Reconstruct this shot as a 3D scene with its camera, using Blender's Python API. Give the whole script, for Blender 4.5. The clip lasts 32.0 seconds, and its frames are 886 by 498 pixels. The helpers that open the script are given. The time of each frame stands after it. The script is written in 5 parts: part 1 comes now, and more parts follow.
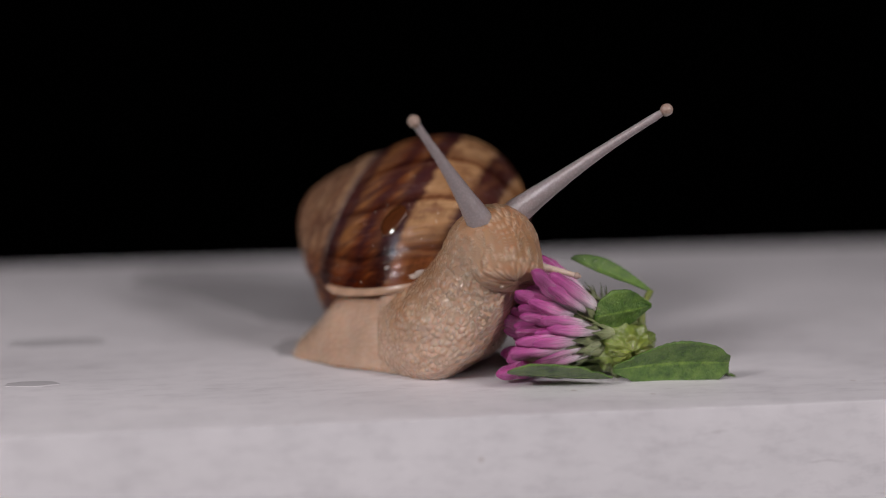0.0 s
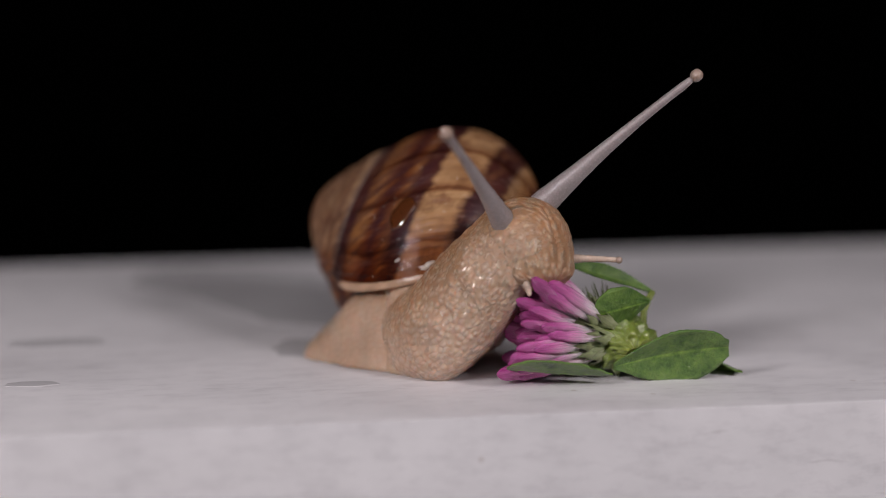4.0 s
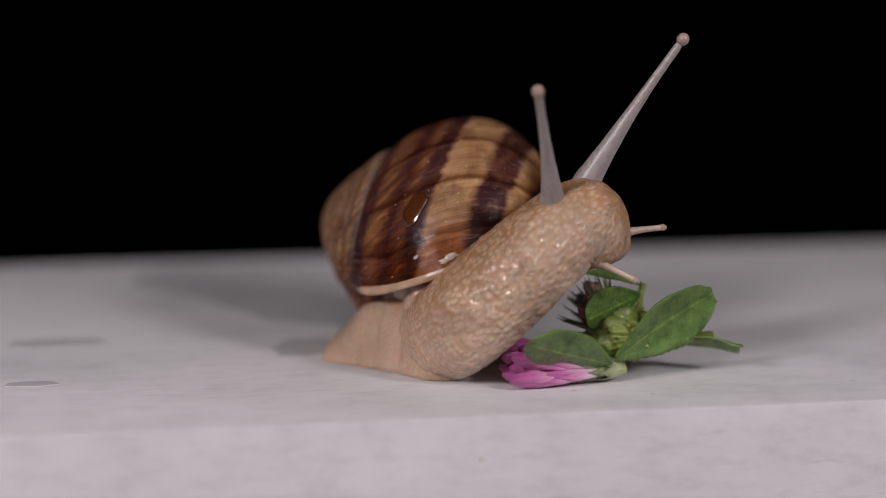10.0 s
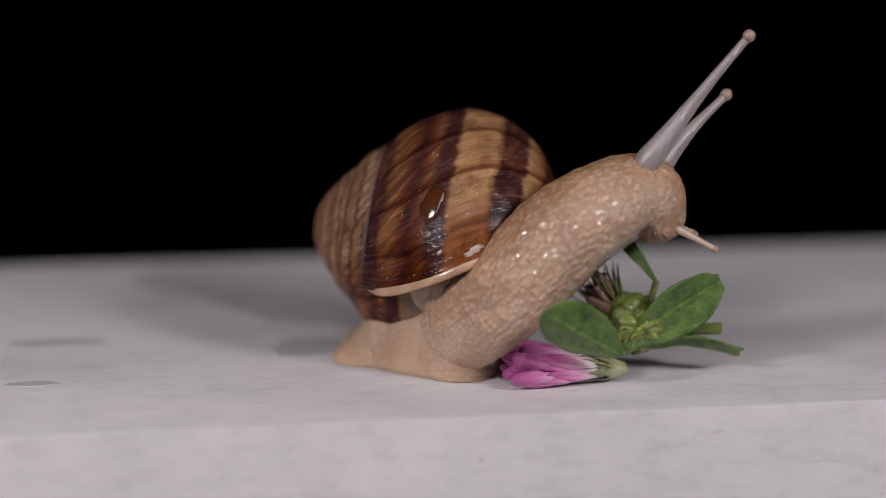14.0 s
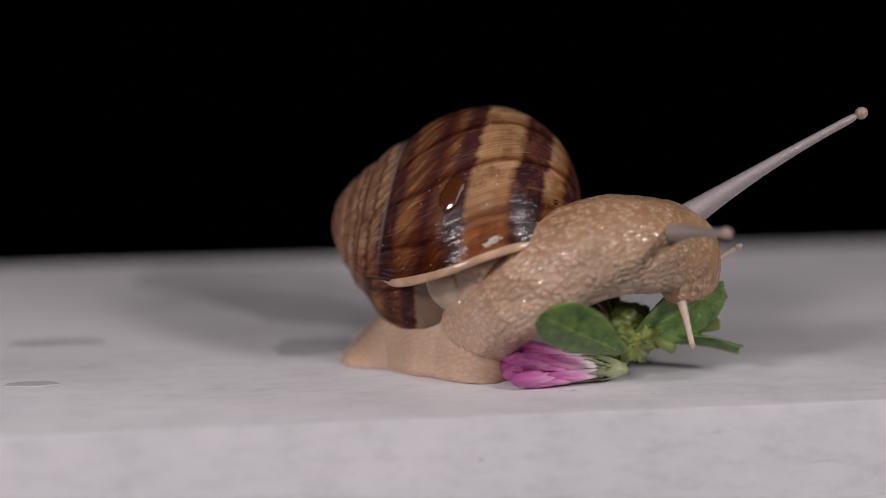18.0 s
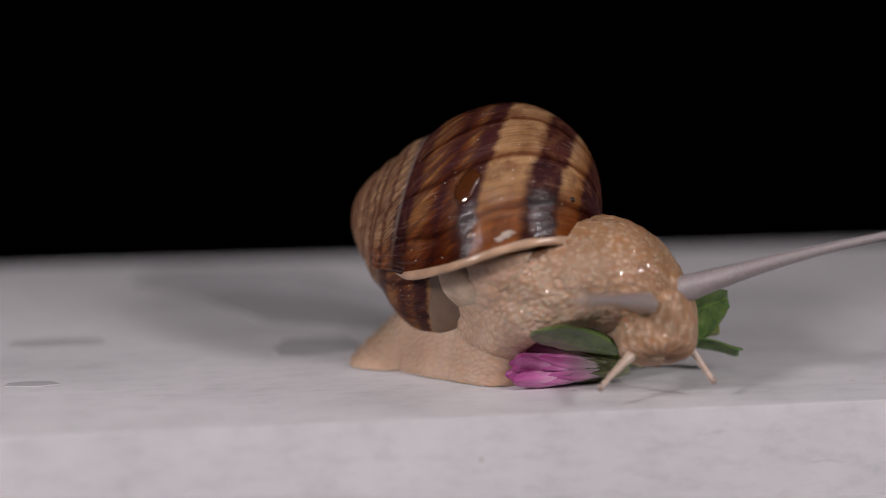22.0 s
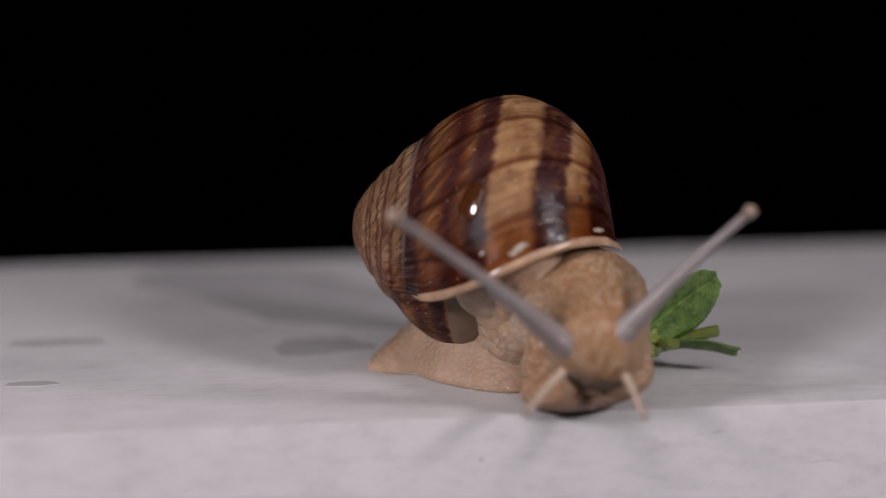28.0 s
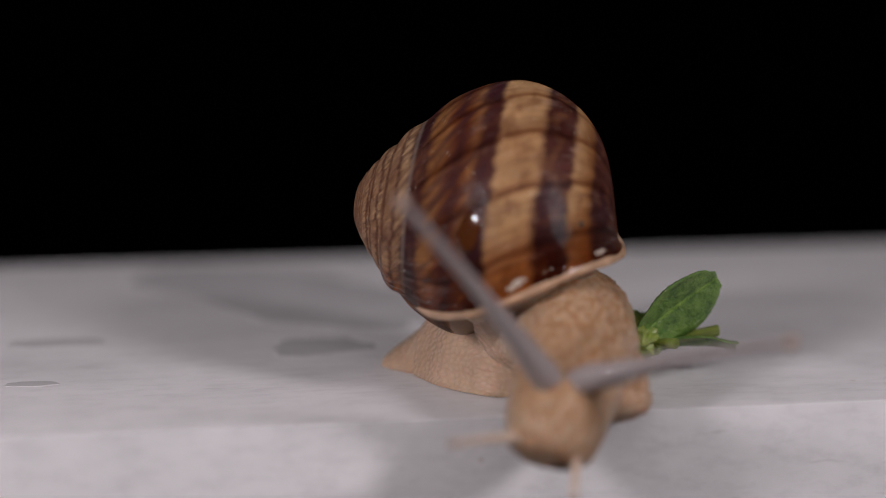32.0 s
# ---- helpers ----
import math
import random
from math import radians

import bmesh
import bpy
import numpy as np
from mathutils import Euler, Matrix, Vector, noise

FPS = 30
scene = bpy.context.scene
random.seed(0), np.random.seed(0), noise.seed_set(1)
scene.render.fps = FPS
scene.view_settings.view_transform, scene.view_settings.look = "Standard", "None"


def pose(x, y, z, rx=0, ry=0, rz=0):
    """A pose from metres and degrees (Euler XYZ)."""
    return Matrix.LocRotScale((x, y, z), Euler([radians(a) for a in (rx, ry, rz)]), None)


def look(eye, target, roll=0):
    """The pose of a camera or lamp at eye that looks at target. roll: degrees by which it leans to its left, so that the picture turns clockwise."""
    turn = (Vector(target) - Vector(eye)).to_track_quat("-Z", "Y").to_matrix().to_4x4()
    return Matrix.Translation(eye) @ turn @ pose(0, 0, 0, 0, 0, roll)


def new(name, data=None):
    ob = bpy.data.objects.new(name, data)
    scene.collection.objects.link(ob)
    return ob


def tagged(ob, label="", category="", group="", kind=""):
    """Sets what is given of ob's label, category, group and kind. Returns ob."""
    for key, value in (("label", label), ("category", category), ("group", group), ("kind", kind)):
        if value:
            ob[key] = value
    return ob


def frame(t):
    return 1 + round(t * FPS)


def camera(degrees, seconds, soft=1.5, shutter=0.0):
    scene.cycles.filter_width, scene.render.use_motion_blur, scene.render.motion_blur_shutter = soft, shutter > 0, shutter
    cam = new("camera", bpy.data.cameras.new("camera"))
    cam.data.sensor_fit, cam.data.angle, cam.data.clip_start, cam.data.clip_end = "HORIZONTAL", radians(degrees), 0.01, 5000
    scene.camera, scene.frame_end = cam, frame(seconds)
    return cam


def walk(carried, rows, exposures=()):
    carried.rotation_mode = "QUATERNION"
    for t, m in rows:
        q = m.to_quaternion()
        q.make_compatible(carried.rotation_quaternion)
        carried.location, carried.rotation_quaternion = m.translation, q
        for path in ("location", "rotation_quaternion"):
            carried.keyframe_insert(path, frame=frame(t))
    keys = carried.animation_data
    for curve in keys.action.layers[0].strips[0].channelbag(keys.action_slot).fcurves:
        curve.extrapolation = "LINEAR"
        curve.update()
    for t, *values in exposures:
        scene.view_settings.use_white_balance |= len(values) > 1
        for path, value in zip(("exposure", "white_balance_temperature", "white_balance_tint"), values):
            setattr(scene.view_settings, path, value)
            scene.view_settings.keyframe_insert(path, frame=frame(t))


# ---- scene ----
cam = camera(29.3, 32.0, 1.0)
cam.data.dof.use_dof = True
cam.data.dof.focus_distance = 0.263
cam.data.dof.aperture_fstop = 5.6
walk(cam, [(0, pose(0, -0.2624, 0.0637, 80.7)), (32, pose(0, -0.2624, 0.0637, 80.7))])

# ---- light ----
world = bpy.data.worlds.new("dark_room")
world.use_nodes = True
world.node_tree.nodes["Background"].inputs[0].default_value = (0.8, 0.85, 1.0, 1)
world.node_tree.nodes["Background"].inputs[1].default_value = 0.001
scene.world = world


def softbox(name, eye, target, size, watts, colour):
    lamp = bpy.data.lights.new(name, "AREA")
    lamp.shape, lamp.size, lamp.energy, lamp.color = "SQUARE", size, watts, colour
    ob = new(name, lamp)
    ob.matrix_world = look(eye, target)
    return ob


softbox("key_softbox", (-0.33, -0.34, 0.25), (0.005, 0, 0.01), 0.085, 1.45, (1.0, 0.94, 0.965))
softbox("side_softbox", (0.40, -0.33, 0.28), (0.01, 0, 0.01), 0.095, 1.6, (1.0, 0.94, 0.97))
# unseen fill lamp, added to soften the shadows and lighten the slab's top
softbox("added_top_fill", (0.0, -0.42, 0.44), (0.0, 0, 0.01), 0.40, 0.8, (1.0, 0.94, 0.97))

# ---- paths: seconds and millimetres ----
HEAD = (
    (0, 7.8, -1, 21.2), (1, 7.1, -1, 22.1), (2, 9.4, -1, 22.9), (3, 12.5, -1, 23.8),
    (6, 12.3, -4, 18.8), (7, 14.1, -4, 18.4), (8, 15.8, -4, 18.8), (9, 18.9, -3, 22.2),
    (10, 21.6, -2, 25.4), (11, 23.9, -2, 27.1), (12, 24.6, -2, 29.6), (13, 26.9, -1, 30.3),
    (14, 30.6, -1, 29.2), (17, 34.9, -1, 25), (18, 35.9, -1, 21), (19, 37.1, -2, 18),
    (20, 37.5, -3, 16), (21, 36.5, -4, 15.3), (22, 31.2, -8, 13.4), (23, 27.9, -15, 10.77),
    (24, 25.9, -18, 9.9), (25, 24.9, -20, 9.6), (28, 22.1, -24, 11.3), (29, 20.8, -27, 10.1),
    (30, 19.6, -30, 7.4), (31, 17.7, -34, 5.7), (32, 16, -36, 4.3),
)
MOUTH = (
    (0, 10.5, -6, 18.1), (1, 9.8, -6, 18.6), (2, 12.2, -6, 19.7), (3, 14.9, -5, 19.9),
    (6, 15.3, -7, 13.2), (7, 16.6, -7, 12.7), (8, 19.2, -6, 13.9), (9, 22, -4, 17.6),
    (10, 24.4, -3, 20.9), (11, 26.6, -3, 22.7), (12, 28.2, -2, 26.3), (13, 30.4, -1, 27.2),
    (14, 34.2, -1, 24.7), (17, 38.1, -1, 18.7), (18, 39.1, -1, 15.1), (19, 40.2, -3, 12.4),
    (20, 40.4, -5, 9.7), (21, 38.6, -8, 9.8), (22, 32.3, -14, 8.1), (23, 27.4, -19.79, 5.47),
    (24, 25.1, -22.8, 4.7), (25, 24.5, -24.6, 4.9), (28, 21.3, -27.08, 8.1), (29, 20.1, -30.56, 7),
    (30, 19, -35.52, 4.3), (31, 16.8, -39.76, 2.1), (32, 14.5, -42, 0.8),
)
NECK = (
    (0, 5.7, 2.5, 14), (3, 8, 1.5, 16.4), (6, 6.7, -1.5, 14.3), (8, 9.3, -2.5, 15.8),
    (9, 12.3, -3.5, 17.4), (10, 14, -3.5, 19.1), (11, 15.3, -3.5, 20.5), (12, 15.7, -3.5, 21.8),
    (13, 17.5, -3.5, 22.4), (14, 20.5, -3.5, 24.3), (17, 23.9, -3.5, 23.8), (18, 24.4, -3.5, 21.3),
    (19, 24.9, -3.5, 19.4), (20, 25.8, -3.69, 18.34), (21, 25.3, -4.88, 18.27), (22, 24.7, -6.06, 18.31),
    (23, 24.6, -8.25, 17.75), (25, 23.9, -10.55, 17.31), (28, 21.6, -14, 14.6), (29, 20.6, -16, 13.2),
    (30, 20.1, -18, 12), (31, 19.7, -19, 10.9), (32, 19.3, -20, 10.3),
)
CHEST = (
    (0, 0.5, 6, 7), (3, 1.4, 5.67, 7.6), (6, 1.4, 3.33, 7.8), (9, 4.5, 1, 9.8),
    (11, 6.2, 0, 10.9), (13, 8.4, 0, 11.8), (14, 9.7, 0, 12.7), (17, 11.9, 0, 14.5),
    (19, 13.2, 0, 14.5), (21, 14.1, -1, 14.7), (23, 15, -2, 14.9), (25, 15.4, -2.8, 14.16),
    (28, 16.3, -5, 13.2), (30, 16.6, -7, 12.3), (32, 16.5, -8, 11.6),
)
BELLY = (
    (0, -4.6, 15, 5.5), (6, -2.3, 14, 5.5), (13, 1.2, 12, 5.5), (19, 4.5, 10, 5.5),
    (23, 6.8, 8, 5.5), (28, 9.2, 4, 5.5), (32, 10.8, 0, 5.5),
)
REAR = (
    (0, -13.8, 18, 3), (6, -10.7, 17.5, 3), (13, -7.2, 16.5, 3), (19, -4, 15.5, 3),
    (23, -1.9, 14, 3), (28, 1, 12, 3), (32, 3.5, 9, 3),
)
TAIL = (
    (0, -23, 18.3, 1), (3, -21.7, 17.5, 1), (6, -20.2, 16.6, 1), (13, -16.9, 13.1, 1),
    (19, -14.7, 10.1, 1), (23, -13.2, 8.3, 1), (25, -12.2, 7.4, 1), (28, -10.6, 6.5, 1),
    (32, -7.9, 10.3, 1),
)
LONG_ROOT_A = (
    (0, 11.9, 2, 26.6), (1, 10.8, 2, 27), (2, 13, 2, 28.2), (3, 15.6, 2, 29.5),
    (6, 15.1, -1, 23.5), (7, 15.5, -1, 22.3), (8, 17.7, -1, 24.1), (9, 20.7, 0, 27.3),
    (10, 22.5, 1, 31.4), (11, 24.6, 1, 32.7), (12, 25, 1, 35.7), (13, 28.4, 2, 35.3),
    (14, 34, 2, 34),
) + (
    (17, 38, 2, 28.6), (18, 38.4, 2, 25.5), (19, 40.5, 1, 22.9), (20, 42.4, -1.7, 20.7),
    (21, 41.7, -4.5, 18.9), (22, 36.9, -10.2, 16.4), (23, 32.8, -19, 13.2), (24, 30.4, -22, 12),
    (25, 27.3, -24, 12.4), (28, 24.4, -28, 12.4), (29, 23.2, -31, 12.7), (30, 21.5, -34, 12.2),
    (31, 20.8, -38, 11.1), (32, 19.9, -40, 9.6),
)
LONG_ROOT_B = (
    (0, 5.6, -4.2, 25.9), (1, 4.7, -4.2, 26.4), (2, 6.2, -4.2, 27), (3, 9.9, -4.2, 27.2),
    (6, 7.9, -7.2, 20.7), (7, 8.3, -7.2, 20.7), (8, 12.2, -7.2, 20.2), (9, 14.8, -6.2, 24.9),
    (10, 17, -5.2, 27.8), (11, 21.1, -5.2, 30), (12, 21.2, -5.2, 33.9), (13, 26, -4.2, 36.4),
    (14, 31.7, -4.2, 35.4),
) + (
    (17, 34.4, -4.2, 28.5), (18, 33.6, -4.2, 23.7), (19, 36.2, -5.2, 19.5), (20, 38, -6.4, 15.7),
    (21, 36.4, -7.6, 15.9), (22, 31.2, -11.8, 14.1), (23, 26.6, -19, 12.2), (24, 22.6, -22, 12),
    (25, 20.8, -24, 12.4), (28, 17.3, -28, 11.5), (29, 15.9, -31, 11.3), (30, 14.7, -34, 10.7),
    (31, 14.3, -38, 10.7), (32, 13.4, -40, 10.4),
)
LONG_TIP_A = (
    (0, 34.2, -3, 42.8), (0.5, 32.1, -2, 45.7), (1, 30.8, -2, 49.1), (1.5, 30.1, -2, 49.4),
    (2, 31.2, -2, 51.3), (2.5, 33.4, -2, 50), (3, 36.9, -2, 51.5), (3.5, 39.9, -2, 48.8),
    (5.5, 34.4, 0, 46.3), (6, 36.6, 2, 45.2), (7, 35.1, 2, 47), (8, 38.9, 1, 48.8),
    (9, 42.3, 0, 49.1), (9.5, 39.5, 0, 50.8), (10, 36.9, 0, 53.4), (10.5, 33.9, 0, 55),
    (11, 33.2, 0, 56.8), (11.5, 30.1, 2, 57), (12, 30.2, 4, 54.5), (12.5, 28.4, 6, 52.7),
    (13, 33.1, 8, 48.6), (13.6, 39.9, 8, 45.2),
) + (
    (14, 45.1, 8, 44.3), (14.5, 48.5, 7, 43.3), (16.5, 62.2, 4, 41.9), (17, 64.2, 3, 42.3),
    (18, 65.3, 2, 41.9), (18.5, 66.1, 2, 44.8), (19, 68, 2, 40.3), (20, 70.8, 0, 36),
    (21, 71.3, -4, 29.2), (22, 68.9, -12, 25.3), (22.5, 65.2, -20, 23.3), (23, 61, -28, 20.8),
    (23.5, 56.6, -34, 21.4), (24, 53.9, -37, 23.2), (25, 48, -33, 29.7), (25.5, 48.5, -32, 32.5),
    (28, 42.3, -31, 31), (29, 43.5, -34, 31.4), (30, 45.3, -38, 31.8), (30.5, 46.3, -40, 28.1),
    (31, 47.5, -44, 22.2), (32, 42.9, -58, 18.5),
)
LONG_TIP_B = (
    (0, -4.3, -12, 41.8), (0.5, -8.7, -12, 41.8), (1, -10.4, -10, 42.5), (2, -10, -10, 43.8),
    (2.5, -8.7, -11, 43.1), (3, -2.6, -14, 43.9), (3.5, 1.7, -16, 44.2), (5.5, -6.5, -34, 29.5),
    (6, -11.6, -36, 31), (6.5, -10.1, -38, 29.2), (7, -8.4, -40, 29.5), (7.5, -4.4, -42, 28.4),
    (8, 2.7, -42, 30.3), (8.5, 6.6, -35, 35.1), (9, 8.5, -27, 39.8), (9.5, 11.1, -18, 43.4),
    (10, 13.8, -16, 46.5), (10.5, 12.8, -15, 47.8), (11, 17.6, -16, 46.2), (11.5, 18.7, -13, 49),
    (12, 20.2, -9, 53.8), (12.5, 21, -6, 58.5), (12.8, 27.8, -4, 60.2), (13, 34, -3, 60.1),
    (13.5, 41.3, -3, 58.5),
) + (
    (14, 46.5, -3, 54), (14.5, 51.5, -4, 50), (16.5, 45.9, -16, 44.3), (17, 43.5, -20, 39.1),
    (17.3, 41.4, -22, 36.5), (17.8, 39.8, -24, 27.7), (18, 40.1, -25, 27), (18.5, 36.1, -28, 24.6),
    (19, 36.1, -28, 21.4), (20, 35, -30, 18.9), (21, 32.5, -32, 20.7), (21.5, 26.3, -32, 18.9),
    (22, 18.7, -38, 19.9), (22.5, 13.7, -40, 17), (23, 11, -42, 17.7), (23.5, 4.9, -43, 18.8),
    (24, 3, -44, 21.6), (25, -0.7, -43, 24.2), (25.5, -1.8, -36, 25.5), (27.5, -4.4, -42, 30.8),
    (28, -6.4, -43, 32.2), (29, -6.8, -46, 33.7), (30, -4.8, -50, 38.2), (31, -2.8, -52, 37.8),
    (32, -5, -56, 35.7),
)
SHORT_TIP_A = (
    (0, 20.7, -4, 17.2), (1, 21.8, -4, 20.6), (2, 24.5, -3, 21), (3, 27.7, -3, 21.9),
    (6, 25.9, -5, 14.6), (7, 30.7, -4, 16.3), (8, 30.8, -3, 18.5), (9, 33.9, -1, 21.3),
    (10, 34.5, 1, 24), (11, 35.9, 2, 24.6), (12, 33.9, 4, 27.9), (13, 35.5, 5, 25.9),
    (14, 39.7, 4, 22.7),
) + (
    (17, 46.2, 3, 14.4), (18, 46.5, 2, 20.7), (19, 48.5, 0, 12.5), (20, 47.1, -4, 9.3),
    (21, 45.5, -8, 5.6), (22, 40.6, -14, 3), (23, 37.1, -20, 5.6), (24, 32.7, -24, 4.1),
    (25, 30.7, -27, 4), (28, 27.6, -37, 3.5), (29, 25.7, -40, 2.2), (30, 23.6, -43, -0.2),
    (31, 20.5, -47, -2.3), (32, 17, -50, -4.2),
)
SHORT_TIP_B = (
    (0, 8.3, -8, 17.3), (3, 13.6, -8, 18.6), (6, 10.3, -13, 8.7), (7, 12.9, -13, 5.7),
    (8, 19, -12, 7.5), (9, 23.8, -9, 12.5), (10, 29.5, -7, 17), (11, 32.7, -7, 16.9),
    (12, 34.6, -6, 22.7), (13, 39.7, -5, 26.7), (14, 41.9, -5, 21.5), (17, 36.3, -8, 13.4),
) + (
    (18, 38.5, -7, 6.6), (19, 38.5, -8, 2.4), (20, 35.4, -11, 1.2), (21, 31, -14, 2.6),
    (22, 23.2, -20, 3.4), (23, 21.6, -25, 4.1), (24, 19.7, -29, 3.5), (25, 18.3, -31, 3.7),
    (28, 11.4, -38, 4.4), (29, 9.4, -41, 4.6), (30, 7.2, -44, 4.3), (31, 4.3, -47, 3.6),
    (32, 1.2, -50, 3.3),
)
STEM_TIP = (
    (0, 43.5, 4, -0.1), (6, 41.5, 4, 1.7), (8, 41.2, 4, 3.6), (10, 41.6, 4, 5.9),
    (13, 42.6, 4, 7.1), (17, 43.2, 4, 7.7), (19, 42.9, 4, 7.9), (23, 43.2, 4, 6.9),
    (32, 42.6, 4, 6.7),
)
SOLE = (
    (0, 1.5, 8, 6.9), (9, 5.6, 7, 8.5), (13, 9.7, 6, 10.6), (19, 14.6, 5, 12.6),
    (21, 19.2, 0, 12.7), (22, 25.4, -6, 9), (23, 27.3, -14, 3.7), (24, 25.7, -17, 2.7),
    (25, 25.1, -19, 2.8), (28, 21, -20.5, 4.6), (29, 20.5, -22, 4.2), (30, 20, -24, 3.8),
    (31, 20, -25, 3.8), (32, 20.3, -25.5, 3.9),
)
BUD = (
    (0, 28, 2, 4.8), (3, 28, 2, 5), (6, 28.5, 2, 5.7), (8, 28.5, 2, 6.2),
    (10, 28.5, 2, 7), (12, 29.2, 2, 7.9), (13, 29.6, 2, 8.5), (14, 29.8, 2, 8.5),
    (19, 29.4, 2, 6.6), (25, 29.4, 2, 5.7), (32, 29.4, 2, 5.7),
)
LEAF_ROOT_A = (
    (0, 26.3, -5, 1.4), (6, 26.3, -5, 2.2), (9, 26.3, -5, 3.1), (11, 26.4, -5, 4.1), (13, 27.3, -9, 5.6),
    (19, 27.6, -10, 6.6), (23, 27.3, -9, 5.9), (32, 27.6, -7, 4.3),
)
LEAF_TIP_A = (
    (0, 11.6, -9, 2.4), (6, 11.4, -9, 3.6), (9, 11.0, -13, 7.0), (11, 11.3, -18, 10.7),
    (13, 12.1, -19, 14.3), (14, 12.4, -20, 15.7), (17, 12, -20, 15.2), (19, 11.4, -20, 14.3),
    (21, 11.1, -20, 12.4), (23, 10.3, -19, 10.1), (25, 10.1, -19, 7.1), (28, 10.3, -19, 3.7),
    (32, 10.6, -18, 2.1),
)
LEAF_ROOT_B = (
    (0, 26.6, -4, 2.2), (9, 27, -4, 3.6), (13, 28.4, -3, 5.4), (19, 28.8, -3, 5.9),
    (32, 29, -2, 5.2),
)
LEAF_TIP_B = (
    (0, 42.8, -2, 3.1), (3, 43.6, -2, 4.5), (6, 42.1, -1, 7.9), (8, 41.3, 0, 11.1),
    (9, 41.5, 0, 12.5), (11, 42.7, 1, 14.6), (13, 43.7, 1, 16.4), (14, 44.4, 1, 16.4),
    (17, 43.9, 2, 16.9), (19, 43.4, 2, 10), (20, 43.5, 2, 8.2), (22, 42.2, 2, 11.4),
    (23, 42, 2, 13.6), (28, 41.2, 2, 14.4), (32, 40.8, 2, 14),
)
LEAF_ROOT_C = (
    (0, 29.9, 2, -0.1), (13, 30.1, 2, 3.3), (32, 29.6, 2, 2),
)
LEAF_TIP_C = (
    (0, 45, 3, -0.1), (6, 45.9, 3, 1.8), (9, 45.8, 3, 4.6), (13, 47, 3, 5.1),
    (14, 47.3, 3, 4.6), (17, 47.2, 3, 5.1), (23, 47.6, 3, 4.6), (28, 47.4, 3, 4.7),
    (32, 47.1, 3, 5.7),
)
LEAF_ROOT_D = (
    (0, 33.5, 6, 12.9), (3, 34.2, 6, 12.5), (6, 32.6, 6, 13.4), (9, 32.1, 6, 13.8),
    (13, 33.4, 5, 14.5), (14, 34.3, 5, 14.5), (17, 33.2, 5, 11.7), (19, 30.6, 5, 6.2),
    (32, 31.5, 5, 5.2),
)
LEAF_TIP_D = (
    (0, 19.9, 6, 18.9), (3, 20.7, 6, 18.9), (6, 19.7, 6, 13.8), (9, 25.1, 6, 15),
    (11, 26.9, 6, 16.6), (12, 24.6, 6, 20.6), (13, 26.6, 6, 22.1), (14, 27.9, 6, 21.2),
    (17, 27.4, 6, 12.5), (19, 23.4, 6, 6.4), (32, 24.3, 6, 5),
)
LEAF_ROOT_E = (
    (0, 32.8, 0, 11.8), (6, 32.3, 0, 13.1), (9, 31.4, 0, 15), (13, 30.3, 1, 8.4),
    (32, 30.3, 1, 6.1),
)
LEAF_TIP_E = (
    (0, 23.6, -4, 10.6), (6, 22.9, -4, 10.8), (9, 24.3, -3, 11.9), (13, 24.3, 1, 6.1),
    (32, 24.4, 1, 3.8),
)
FLORET_ROOT = (
    (0, 23.3, 2, 5.9), (3, 23.4, 2, 5.8), (6, 23.9, 1, 3.5), (8, 24.3, 0, 2.4),
    (10, 24.8, 0, 1.7), (22, 25.2, 0, 1.6), (27, 27, 0, 1.6), (32, 27, 0, 1.6),
)
SHELL = (
    (0, 1.5, 26.5, 18.1, 11.5, 35.8, 14.8),
    (1, 2.2, 26.4, 18.3, 11.0, 35.7, 12.5),
    (3, 3.1, 26.1, 19.2, 9.9, 34.2, 12.0),
    (6, 4.5, 24.5, 19.95, 7.7, 31.6, 12.5),
    (8, 5.5, 22.7, 20.75, 7.3, 29.8, 11.1),
    (10, 5.9, 20.1, 21.9, 6.4, 26.9, 12.2),
    (12, 5.7, 18.1, 22.8, 6.2, 24.7, 16.5),
    (13, 5.6, 16.9, 23.3, 5.6, 24.0, 19.2),
    (14, 6.1, 16.0, 23.7, 4.5, 24.2, 20.7),
    (17, 8.5, 13.2, 24.5, 2.6, 26.2, 19.4),
    (19, 10.3, 11.0, 24.7, 2.1, 27.8, 17.0),
    (22, 12.5, 8.3, 25.4, 1.3, 29.1, 14.4),
    (25, 13.4, 6.1, 25.6, 0.5, 26.8, 16.2),
    (28, 12.9, 1.4, 27.2, 5.2, 19.5, 18.7),
    (30, 12.7, -2.2, 28.2, 13.0, 14.3, 20.1),
    (32, 13.1, -5.2, 29.2, 21.9, 12.9, 21.3),
)

# ---- materials ----
def material(name, rough=0.5, metal=0.0):
    m = bpy.data.materials.new(name)
    m.use_nodes = True
    b = m.node_tree.nodes["Principled BSDF"]
    b.inputs["Roughness"].default_value = rough
    b.inputs["Metallic"].default_value = metal
    return m, m.node_tree.nodes, m.node_tree.links, b


def node(nodes, kind, **values):
    n = nodes.new(kind)
    for key, v in values.items():
        n.inputs[key.replace("_", " ")].default_value = v
    return n


def ramp(nodes, stops, mode="LINEAR"):
    n = nodes.new("ShaderNodeValToRGB")
    n.color_ramp.interpolation = mode
    e = n.color_ramp.elements
    e[0].position, e[0].color = stops[0][0], (*stops[0][1], 1)
    e[1].position, e[1].color = stops[-1][0], (*stops[-1][1], 1)
    for p, c in stops[1:-1]:
        x = e.new(p)
        x.color = (*c, 1)
    return n


